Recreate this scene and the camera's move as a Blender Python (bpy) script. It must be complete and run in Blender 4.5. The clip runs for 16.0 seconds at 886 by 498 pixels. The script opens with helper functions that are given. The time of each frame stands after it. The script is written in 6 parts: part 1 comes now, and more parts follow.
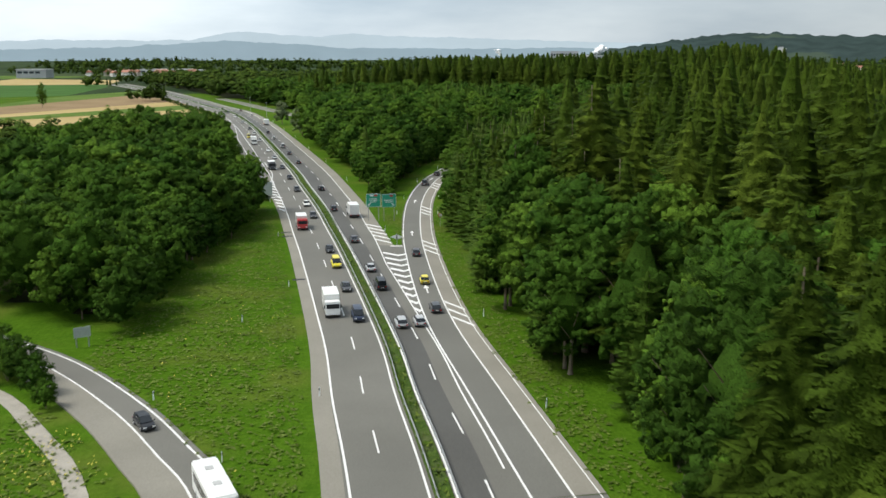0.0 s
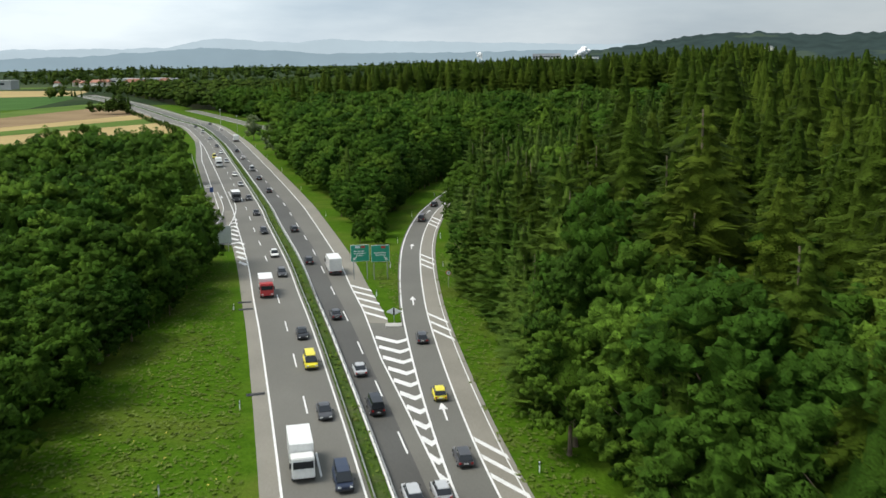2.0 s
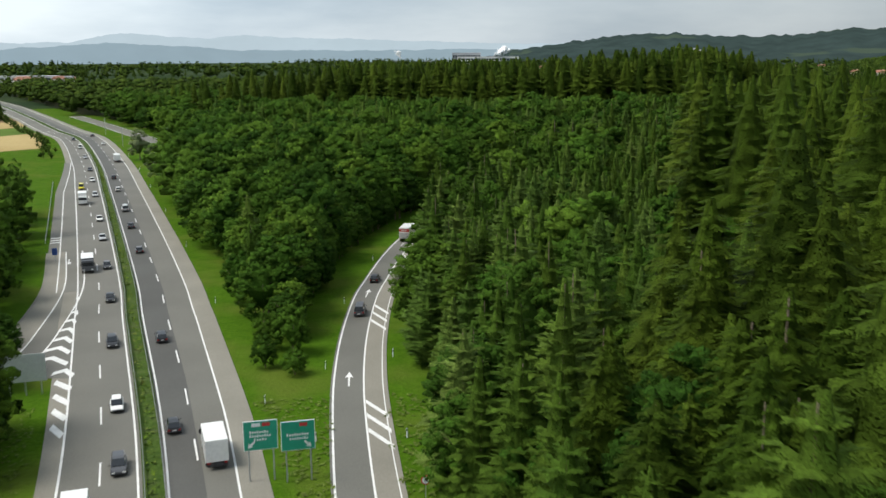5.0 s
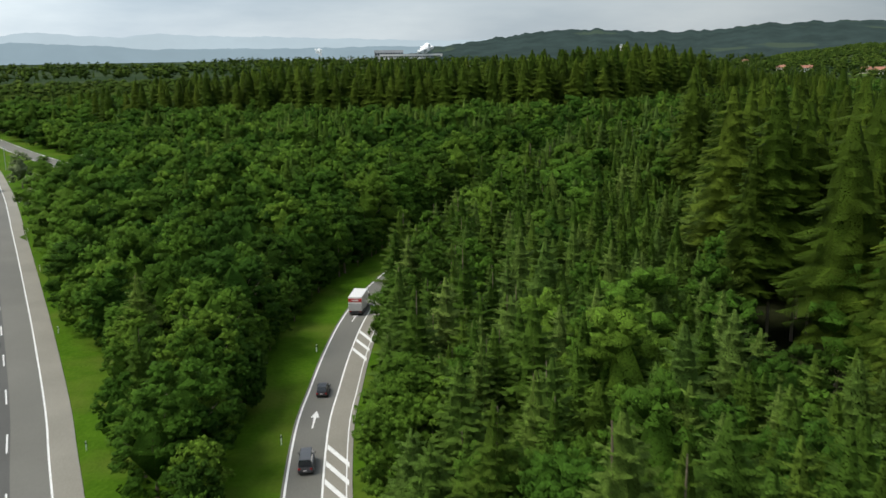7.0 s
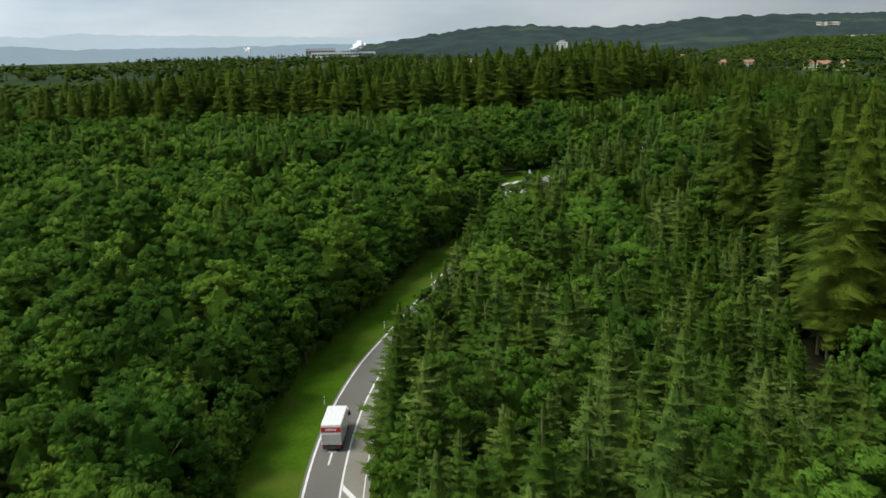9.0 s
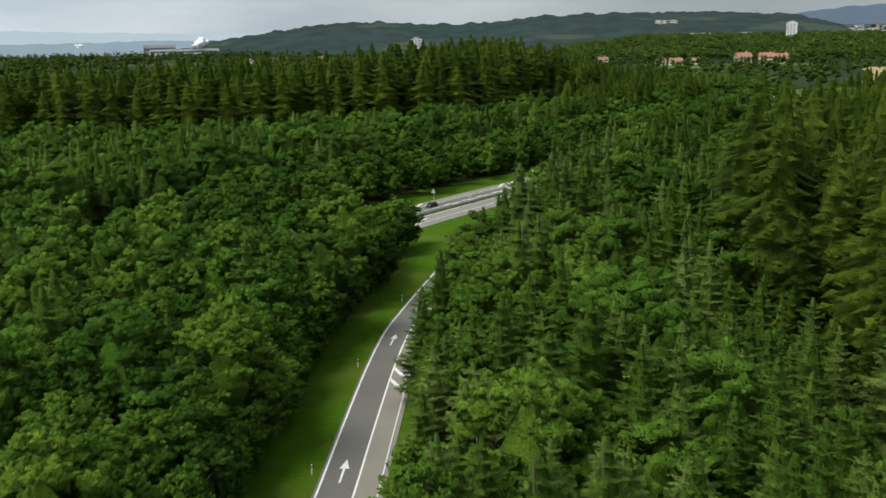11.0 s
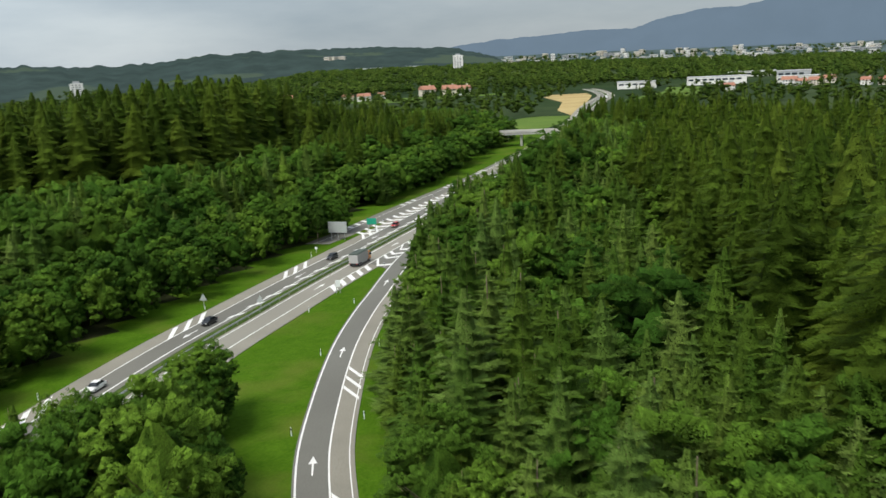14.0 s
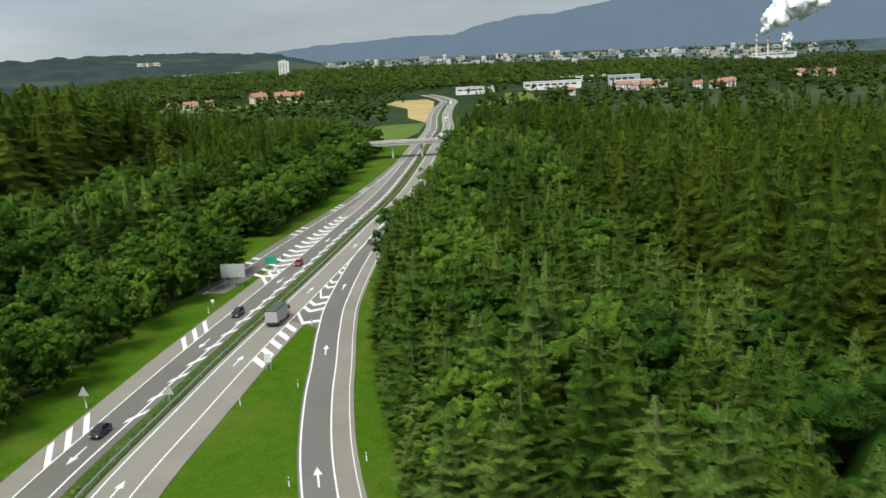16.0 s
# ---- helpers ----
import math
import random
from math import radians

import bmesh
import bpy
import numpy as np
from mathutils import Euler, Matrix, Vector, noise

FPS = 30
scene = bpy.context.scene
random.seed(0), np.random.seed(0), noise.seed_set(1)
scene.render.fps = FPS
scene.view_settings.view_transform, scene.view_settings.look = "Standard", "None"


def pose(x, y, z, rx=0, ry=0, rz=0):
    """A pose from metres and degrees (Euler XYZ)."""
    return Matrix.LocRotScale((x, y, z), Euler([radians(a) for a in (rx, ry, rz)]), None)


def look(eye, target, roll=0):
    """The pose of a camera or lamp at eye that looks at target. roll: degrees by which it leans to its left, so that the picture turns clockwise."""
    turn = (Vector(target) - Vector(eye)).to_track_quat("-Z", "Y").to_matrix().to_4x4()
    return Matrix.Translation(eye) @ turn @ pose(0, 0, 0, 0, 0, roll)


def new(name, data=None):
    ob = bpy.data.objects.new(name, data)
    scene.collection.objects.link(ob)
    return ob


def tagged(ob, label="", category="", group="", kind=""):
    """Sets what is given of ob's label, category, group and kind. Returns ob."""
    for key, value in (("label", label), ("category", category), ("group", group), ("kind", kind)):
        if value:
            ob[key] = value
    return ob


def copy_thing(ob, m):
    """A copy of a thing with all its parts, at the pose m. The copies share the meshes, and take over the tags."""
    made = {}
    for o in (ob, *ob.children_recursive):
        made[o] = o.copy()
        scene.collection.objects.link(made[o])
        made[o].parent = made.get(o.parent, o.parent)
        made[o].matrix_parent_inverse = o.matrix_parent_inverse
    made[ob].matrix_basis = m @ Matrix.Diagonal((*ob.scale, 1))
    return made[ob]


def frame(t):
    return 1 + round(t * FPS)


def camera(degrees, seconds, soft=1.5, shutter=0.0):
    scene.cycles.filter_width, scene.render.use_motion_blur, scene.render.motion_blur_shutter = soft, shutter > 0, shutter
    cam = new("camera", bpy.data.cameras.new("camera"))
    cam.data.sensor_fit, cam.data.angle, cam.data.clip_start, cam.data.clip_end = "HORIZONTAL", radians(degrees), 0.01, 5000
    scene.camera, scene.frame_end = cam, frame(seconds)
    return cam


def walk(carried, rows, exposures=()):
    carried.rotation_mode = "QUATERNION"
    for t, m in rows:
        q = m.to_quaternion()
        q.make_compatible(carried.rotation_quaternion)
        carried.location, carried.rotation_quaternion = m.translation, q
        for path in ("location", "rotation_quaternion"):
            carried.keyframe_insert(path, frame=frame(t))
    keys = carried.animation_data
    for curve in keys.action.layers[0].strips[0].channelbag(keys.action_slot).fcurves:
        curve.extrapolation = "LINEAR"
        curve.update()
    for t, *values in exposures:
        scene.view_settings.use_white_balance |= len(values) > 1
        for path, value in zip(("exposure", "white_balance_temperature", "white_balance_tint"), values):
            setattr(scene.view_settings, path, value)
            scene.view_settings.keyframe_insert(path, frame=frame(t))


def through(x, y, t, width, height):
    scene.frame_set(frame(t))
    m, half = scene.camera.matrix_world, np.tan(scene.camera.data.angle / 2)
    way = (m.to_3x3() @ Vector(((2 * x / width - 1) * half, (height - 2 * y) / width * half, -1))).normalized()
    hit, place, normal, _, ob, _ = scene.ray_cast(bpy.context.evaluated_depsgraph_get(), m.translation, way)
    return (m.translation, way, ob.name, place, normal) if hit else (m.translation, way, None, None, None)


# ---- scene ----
cam = camera(50.6, 16.0, soft=1.5, shutter=0.3)
# seconds, eye, yaw to the left of +y, pitch up, roll
ROWS = [
    (0.0, 0.08, -0.03, 35.03, 0.16, -11.92, -0.04),
    (0.5, -1.02, 11.53, 35.11, -0.05, -11.85, -0.22),
    (1.0, -2.19, 23.25, 35.25, -0.33, -11.78, -0.46),
    (1.5, -3.10, 34.95, 35.32, -0.59, -11.75, -0.76),
    (2.0, -4.03, 46.69, 35.47, -0.90, -11.70, -0.89),
    (2.5, -4.75, 58.10, 35.55, -1.21, -11.69, -1.08),
    (3.0, -5.47, 69.57, 35.76, -1.72, -11.61, -1.10),
    (3.5, -5.91, 80.96, 35.96, -2.33, -11.66, -0.13),
    (4.0, -6.39, 92.62, 36.39, -3.60, -11.73, -0.00),
    (6.5, -7.70, 150.74, 39.20, -9.39, -12.07, -0.62),
    (7.0, -7.79, 162.78, 39.72, -10.70, -12.11, -0.74),
    (7.5, -7.75, 174.73, 40.04, -11.65, -12.20, -0.71),
    (8.0, -7.62, 186.89, 40.47, -12.52, -12.24, -0.87),
    (8.5, -7.27, 198.67, 40.71, -13.40, -12.30, -1.13),
    (11.0, -3.66, 259.63, 40.62, -24.02, -12.72, -1.15),
    (11.5, -2.32, 271.97, 40.53, -26.94, -12.80, -1.17),
    (12.0, -0.54, 284.33, 40.54, -30.26, -12.56, -1.59),
    (12.5, 1.71, 296.30, 40.50, -33.51, -12.33, -1.98),
    (13.0, 4.13, 308.12, 40.63, -37.02, -11.95, -2.38),
    (13.5, 6.80, 319.46, 40.74, -40.39, -11.56, -2.60),
    (14.0, 9.61, 330.74, 40.97, -43.86, -11.17, -2.86),
    (14.5, 12.77, 341.52, 41.05, -46.88, -11.08, -2.47),
    (15.0, 16.34, 352.58, 41.23, -49.97, -11.25, -2.69),
    (15.5, 20.37, 363.07, 41.16, -52.56, -11.33, -2.89),
    (16.0, 24.92, 373.89, 41.28, -54.78, -11.35, -3.01),
]


UNIT = 1.2  # metres in one unit of the plan


def aim(x, y, z, yaw, pitch, roll):
    x, y, z = x * UNIT, y * UNIT, z * UNIT
    a, p = radians(yaw), radians(pitch)
    way = Vector((-math.sin(a) * math.cos(p), math.cos(a) * math.cos(p), math.sin(p)))
    return look((x, y, z), Vector((x, y, z)) + way, roll)


walk(cam, [(r[0], aim(*r[1:])) for r in ROWS], exposures=[(0.0, 0.15), (2.0, 0.08), (4.0, 0.08), (7.0, 0.06), (11.0, 0.02), (12.5, 0.08), (14.5, 0.22), (16.0, 0.22)])

# ---- sky and sun: a bright overcast day, darker cloud towards the east ----
world = bpy.data.worlds.new("overcast_sky")
scene.world = world
world.use_nodes = True
wt = world.node_tree
wt.nodes.clear()


def wnode(kind, **kw):
    n = wt.nodes.new(kind)
    for k, v in kw.items():
        n.inputs[k].default_value = v
    return n


SUN_EL, SUN_AZ = radians(58), radians(262)  # the sun stands in the west, behind thin cloud
w_out, w_bg = wnode("ShaderNodeOutputWorld"), wnode("ShaderNodeBackground")
w_sky = wt.nodes.new("ShaderNodeTexSky")
w_sky.sky_type, w_sky.sun_disc = "NISHITA", False
w_sky.sun_elevation, w_sky.sun_rotation = SUN_EL, SUN_AZ
w_dim = wt.nodes.new("ShaderNodeMix")
w_dim.data_type, w_dim.blend_type = "RGBA", "MULTIPLY"
w_dim.inputs[0].default_value, w_dim.inputs[7].default_value = 1.0, (0.10, 0.10, 0.10, 1)
w_tc = wt.nodes.new("ShaderNodeTexCoord")
w_map = wnode("ShaderNodeMapping")
w_map.inputs["Scale"].default_value = (1.6, 1.6, 7.0)
w_noise = wnode("ShaderNodeTexNoise", Scale=1.7, Detail=6.0, Roughness=0.55)
w_cloud = wt.nodes.new("ShaderNodeValToRGB")
w_cloud.color_ramp.elements[0].position, w_cloud.color_ramp.elements[0].color = 0.32, (0.54, 0.66, 0.77, 1)
w_cloud.color_ramp.elements[1].position, w_cloud.color_ramp.elements[1].color = 0.68, (0.93, 1.03, 1.09, 1)
# towards the east the cloud is thicker and greyer
w_dot = wt.nodes.new("ShaderNodeVectorMath")
w_dot.operation = "DOT_PRODUCT"
w_dot.inputs[1].default_value = (0.90, 0.43, 0.0)
w_east = wnode("ShaderNodeMapRange")
for k, v in (("From Min", 0.25), ("From Max", 0.97), ("To Min", 1.0), ("To Max", 0.44)):
    w_east.inputs[k].default_value = v
w_grey = wt.nodes.new("ShaderNodeMix")
w_grey.data_type, w_grey.blend_type = "RGBA", "MULTIPLY"
w_grey.inputs[0].default_value = 1.0
w_mix = wt.nodes.new("ShaderNodeMix")
w_mix.data_type = "RGBA"
w_mix.inputs[0].default_value = 0.86
ln = wt.links.new
ln(w_tc.outputs["Generated"], w_map.inputs[0])
ln(w_map.outputs[0], w_noise.inputs["Vector"])
ln(w_noise.outputs[0], w_cloud.inputs[0])
ln(w_tc.outputs["Generated"], w_dot.inputs[0])
ln(w_dot.outputs["Value"], w_east.inputs["Value"])
ln(w_cloud.outputs[0], w_grey.inputs[6])
ln(w_east.outputs[0], w_grey.inputs[7])
ln(w_sky.outputs[0], w_dim.inputs[6])
ln(w_dim.outputs[2], w_mix.inputs[6])
ln(w_grey.outputs[2], w_mix.inputs[7])
ln(w_mix.outputs[2], w_bg.inputs[0])
w_bg.inputs[1].default_value = 1.0
ln(w_bg.outputs[0], w_out.inputs[0])

sun_data = bpy.data.lights.new("sun", "SUN")
sun_data.energy, sun_data.angle, sun_data.color = 4.0, radians(28), (1.0, 0.96, 0.88)
sun = new("sun", sun_data)
sun.matrix_world = look((0, 0, 0), (-math.sin(SUN_AZ) * math.cos(SUN_EL), -math.cos(SUN_AZ) * math.cos(SUN_EL), -math.sin(SUN_EL)))

# ---- materials ----


def material(name, rough=0.8, metal=0.0, spec=0.5):
    m = bpy.data.materials.new(name)
    m.use_nodes = True
    b = m.node_tree.nodes["Principled BSDF"]
    b.inputs["Roughness"].default_value, b.inputs["Metallic"].default_value = rough, metal
    b.inputs["Specular IOR Level"].default_value = spec
    return m, m.node_tree, b


def mottled(name, c1, c2, scale=1.0, fine=8.0, rough=0.8, metal=0.0, bump=0.0, spec=0.5, c3=None, big=0.03, amount=0.5):
    """A surface that varies between two colours at two scales, with a third in large patches."""
    m, nt, b = material(name, rough, metal, spec)
    geo = nt.nodes.new("ShaderNodeNewGeometry")
    n1, n2, add, ramp = (nt.nodes.new(k) for k in ("ShaderNodeTexNoise", "ShaderNodeTexNoise", "ShaderNodeMath", "ShaderNodeValToRGB"))
    n1.inputs["Scale"].default_value, n2.inputs["Scale"].default_value = scale, fine
    n1.inputs["Detail"].default_value = n2.inputs["Detail"].default_value = 4
    add.operation, add.use_clamp = "MULTIPLY_ADD", False
    add.inputs[1].default_value = 0.5
    half = nt.nodes.new("ShaderNodeMath")
    half.operation, half.inputs[1].default_value = "MULTIPLY", 0.5
    for n in (n1, n2):
        nt.links.new(geo.outputs["Position"], n.inputs["Vector"])
    nt.links.new(n2.outputs[0], half.inputs[0])
    nt.links.new(n1.outputs[0], add.inputs[0])
    nt.links.new(half.outputs[0], add.inputs[2])
    nt.links.new(add.outputs[0], ramp.inputs[0])
    ramp.color_ramp.elements[0].position, ramp.color_ramp.elements[0].color = 0.36, (*c1, 1)
    ramp.color_ramp.elements[1].position, ramp.color_ramp.elements[1].color = 0.64, (*c2, 1)
    out = ramp.outputs[0]
    if c3:
        n3, mr, mix = (nt.nodes.new(k) for k in ("ShaderNodeTexNoise", "ShaderNodeMapRange", "ShaderNodeMix"))
        n3.inputs["Scale"].default_value, n3.inputs["Detail"].default_value = big, 5
        mr.inputs["From Min"].default_value, mr.inputs["From Max"].default_value, mr.inputs["To Max"].default_value = 0.48, 0.66, amount
        mix.data_type = "RGBA"
        mix.inputs[7].default_value = (*c3, 1)
        nt.links.new(geo.outputs["Position"], n3.inputs["Vector"])
        nt.links.new(n3.outputs[0], mr.inputs["Value"])
        nt.links.new(mr.outputs[0], mix.inputs[0])
        nt.links.new(out, mix.inputs[6])
        out = mix.outputs[2]
    nt.links.new(out, b.inputs["Base Color"])
    if bump:
        bp = nt.nodes.new("ShaderNodeBump")
        bp.inputs["Strength"].default_value, bp.inputs["Distance"].default_value = 0.6, bump
        nt.links.new(n2.outputs[0], bp.inputs["Height"])
        nt.links.new(bp.outputs[0], b.inputs["Normal"])
    return m


def plain(name, c, rough=0.5, metal=0.0, spec=0.5):
    """A small painted or moulded part: one colour with a slight drift from thing to thing."""
    m, nt, b = material(name, rough, metal, spec)
    n, mr, hsv = (nt.nodes.new(k) for k in ("ShaderNodeTexNoise", "ShaderNodeMapRange", "ShaderNodeHueSaturation"))
    geo = nt.nodes.new("ShaderNodeNewGeometry")
    n.inputs["Scale"].default_value = 2.5
    mr.inputs["To Min"].default_value, mr.inputs["To Max"].default_value = 0.82, 1.12
    hsv.inputs["Color"].default_value = (*c, 1)
    nt.links.new(geo.outputs["Position"], n.inputs["Vector"])
    nt.links.new(n.outputs[0], mr.inputs["Value"])
    nt.links.new(mr.outputs[0], hsv.inputs["Value"])
    nt.links.new(hsv.outputs[0], b.inputs["Base Color"])
    return m


def foliage(name, c1, c2, c3, through=0.045, leaf=5.0, gaps=0.70):
    """Leaves in ragged sprays: every leaf differs a little, every tree more; a spray is lit as part of its clump and frays towards its rim."""
    m, nt, b = material(name, 0.8, 0.0, 0.03)
    add = nt.nodes.new
    link = nt.links.new

    def math_node(op, x, y):
        n = add("ShaderNodeMath")
        n.operation = op
        for i, v in enumerate((x, y)):
            if hasattr(v, "is_output"):
                link(v, n.inputs[i])
            elif v is not None:
                n.inputs[i].default_value = v
        return n.outputs[0]

    def span(value, low, high):
        n = add("ShaderNodeMapRange")
        n.inputs["To Min"].default_value, n.inputs["To Max"].default_value = low, high
        link(value, n.inputs["Value"])
        return n.outputs[0]

    geo, info, tone = add("ShaderNodeNewGeometry"), add("ShaderNodeObjectInfo"), add("ShaderNodeAttribute")
    tone.attribute_name = "tone"
    which = math_node("FRACT", math_node("ADD", info.outputs["Random"], tone.outputs["Fac"]), None)
    other = math_node("FRACT", math_node("MULTIPLY", which, 7.31), None)
    ramp = add("ShaderNodeValToRGB")
    e = ramp.color_ramp.elements
    e[0].position, e[0].color = 0.0, (*c1, 1)
    e[1].position, e[1].color = 1.0, (*c3, 1)
    e.new(0.5).color = (*c2, 1)
    link(which, ramp.inputs[0])
    cell, sep, hsv = add("ShaderNodeTexVoronoi"), add("ShaderNodeSeparateColor"), add("ShaderNodeHueSaturation")
    cell.inputs["Scale"].default_value = leaf
    link(geo.outputs["Position"], cell.inputs["Vector"])
    link(cell.outputs["Color"], sep.inputs[0])
    light = math_node("MULTIPLY", span(geo.outputs["Random Per Island"], 0.72, 1.28), span(sep.outputs[0], 0.70, 1.30))
    link(math_node("MULTIPLY", light, span(other, 1.14, 0.86)), hsv.inputs["Value"])
    link(span(other, 0.484, 0.504), hsv.inputs["Hue"])
    link(ramp.outputs[0], hsv.inputs["Color"])
    link(hsv.outputs[0], b.inputs["Base Color"])
    # the normal of the clump, softened by that of the single spray
    puff, turn, mix, unit = add("ShaderNodeAttribute"), add("ShaderNodeVectorTransform"), add("ShaderNodeMix"), add("ShaderNodeVectorMath")
    puff.attribute_name = "puff"
    turn.vector_type, turn.convert_from, turn.convert_to = "NORMAL", "OBJECT", "WORLD"
    mix.data_type = "VECTOR"
    mix.inputs[0].default_value = 0.62
    unit.operation = "NORMALIZE"
    link(puff.outputs["Vector"], turn.inputs[0])
    link(geo.outputs["Normal"], mix.inputs[4])
    link(turn.outputs[0], mix.inputs[5])
    link(mix.outputs[1], unit.inputs[0])
    link(unit.outputs[0], b.inputs["Normal"])
    tr, both, cut, see = add("ShaderNodeBsdfTranslucent"), add("ShaderNodeMixShader"), add("ShaderNodeMixShader"), add("ShaderNodeBsdfTransparent")
    both.inputs[0].default_value = through
    link(hsv.outputs[0], tr.inputs[0])
    link(b.outputs[0], both.inputs[1])
    link(tr.outputs[0], both.inputs[2])
    rim = add("ShaderNodeAttribute")
    rim.attribute_name = "rim"
    ragged = math_node("ADD", math_node("MULTIPLY", cell.outputs["Distance"], 0.75), math_node("MULTIPLY", rim.outputs["Fac"], 0.62))
    link(math_node("GREATER_THAN", ragged, gaps), cut.inputs[0])
    link(both.outputs[0], cut.inputs[1])
    link(see.outputs[0], cut.inputs[2])
    link(cut.outputs[0], nt.nodes["Material Output"].inputs[0])
    return m


GRASS = mottled("meadow_grass", (0.032, 0.076, 0.004), (0.054, 0.112, 0.007), 0.35, 1.6, 0.95, bump=0.35, spec=0.02, c3=(0.084, 0.106, 0.017), big=0.07, amount=0.65)
VERGE = mottled("verge_grass", (0.034, 0.070, 0.008), (0.060, 0.104, 0.014), 0.5, 2.4, 0.95, bump=0.25, spec=0.02, c3=(0.090, 0.098, 0.034), big=0.16, amount=0.7)
MEDIAN = mottled("median_grass", (0.028, 0.056, 0.008), (0.052, 0.088, 0.014), 0.5, 2.0, 0.9, bump=0.3, spec=0.1, c3=(0.078, 0.086, 0.036), big=0.3, amount=0.6)
# near-black floor: the shade beneath the crowns is part of this colour
FLOOR_SHADE = mottled("forest_floor_shade", (0.010, 0.013, 0.005), (0.024, 0.028, 0.010), 0.5, 3.0, 0.95, spec=0.05)
ASPHALT = mottled("worn_asphalt", (0.104, 0.100, 0.086), (0.140, 0.135, 0.118), 0.06, 6.0, 0.75, spec=0.3, c3=(0.088, 0.086, 0.077), big=0.02)
PALE_ASPHALT = mottled("pale_asphalt", (0.170, 0.160, 0.134), (0.220, 0.208, 0.176), 0.06, 6.0, 0.75, spec=0.3, c3=(0.145, 0.139, 0.120), big=0.03)
ASPHALT_DARK = mottled("new_asphalt", (0.057, 0.055, 0.050), (0.081, 0.080, 0.073), 0.06, 6.0, 0.7, spec=0.3)
ASPHALT_RAMP = mottled("ramp_asphalt", (0.101, 0.098, 0.086), (0.131, 0.128, 0.113), 0.06, 6.0, 0.75, spec=0.3)
SHOULDER = mottled("shoulder_asphalt", (0.160, 0.150, 0.124), (0.215, 0.202, 0.168), 0.1, 5.0, 0.8, spec=0.3)
PAINT = mottled("road_paint", (0.527, 0.527, 0.510), (0.680, 0.680, 0.663), 0.8, 9.0, 0.6, spec=0.3)
GRAVEL = mottled("gravel_track", (0.204, 0.187, 0.153), (0.306, 0.281, 0.238), 0.5, 6.0, 0.9, bump=0.05)
PALE_BARK = mottled("pale_bark", (0.20, 0.165, 0.125), (0.34, 0.29, 0.23), 1.0, 9.0, 0.9, spec=0.1)
BARK = mottled("bark", (0.10, 0.075, 0.05), (0.20, 0.16, 0.12), 1.0, 9.0, 0.9, spec=0.1)
LEAF_TONES = (0.019, 0.049, 0.006), (0.033, 0.077, 0.008), (0.055, 0.113, 0.012)
NEEDLE_TONES = (0.021, 0.039, 0.004), (0.030, 0.054, 0.005), (0.044, 0.073, 0.008)
YOUNG_TONES = (0.030, 0.061, 0.007), (0.043, 0.083, 0.010), (0.066, 0.110, 0.022)
LEAF = foliage("broad_leaves", *LEAF_TONES, leaf=7.5)
NEEDLE = foliage("spruce_needles", *NEEDLE_TONES, leaf=9.0)
NEEDLE_YOUNG = foliage("young_needles", *YOUNG_TONES, leaf=9.0)
LEAF_BIG = foliage("broad_leaf_sprays", *LEAF_TONES, leaf=5.5)
NEEDLE_BIG = foliage("spruce_sprays", *NEEDLE_TONES, leaf=6.0)
YOUNG_BIG = foliage("young_needle_sprays", *YOUNG_TONES, leaf=6.0)
PALE_LEAF = foliage("willow_leaves", (0.084, 0.113, 0.050), (0.113, 0.147, 0.071), (0.143, 0.181, 0.092))
FAR_WOOD = foliage("far_woods", (0.020, 0.040, 0.006), (0.032, 0.058, 0.008), (0.048, 0.079, 0.012), leaf=1.3)

# ---- small building helpers ----


def obj(name, bm, mat, parent=None, label=""):
    me = bpy.data.meshes.new(name)
    bm.to_mesh(me)
    bm.free()
    me.materials.append(mat)
    ob = new(name, me)
    if parent:
        ob.parent = parent
    if label:
        ob["label"] = label
    return ob


part = obj


def raw(name, verts, faces, mat, parent=None, label=""):
    me = bpy.data.meshes.new(name)
    me.from_pydata([tuple(map(float, v)) for v in verts], [], faces)
    me.update()
    me.materials.append(mat)
    ob = new(name, me)
    if parent:
        ob.parent = parent
    if label:
        ob["label"] = label
    return ob


def curve(points, step=4.0):
    """Points evenly along a smooth line through the given ones."""
    p = [np.array(q, float) for q in points]
    p = [2 * p[0] - p[1], *p, 2 * p[-1] - p[-2]]
    out = []
    for a, b, c, d in zip(p, p[1:], p[2:], p[3:]):
        for s in np.linspace(0, 1, 24, endpoint=False):
            out.append(0.5 * (2 * b + (c - a) * s + (2 * a - 5 * b + 4 * c - d) * s**2 + (3 * b - a - 3 * c + d) * s**3))
    out = np.array([*out, p[-2]])
    run = np.r_[0, np.cumsum(np.hypot(*np.diff(out, axis=0).T))]
    at = np.linspace(0, run[-1], max(2, int(run[-1] / step) + 1))
    return np.stack([np.interp(at, run, out[:, k]) for k in (0, 1)], 1)


def normals(line):
    """To the right of the way along the line."""
    d = np.gradient(line, axis=0)
    d /= np.hypot(*d.T)[:, None]
    return np.stack([d[:, 1], -d[:, 0]], 1)


def shifted(line, o):
    return line + normals(line) * np.asarray(o).reshape(-1, 1)


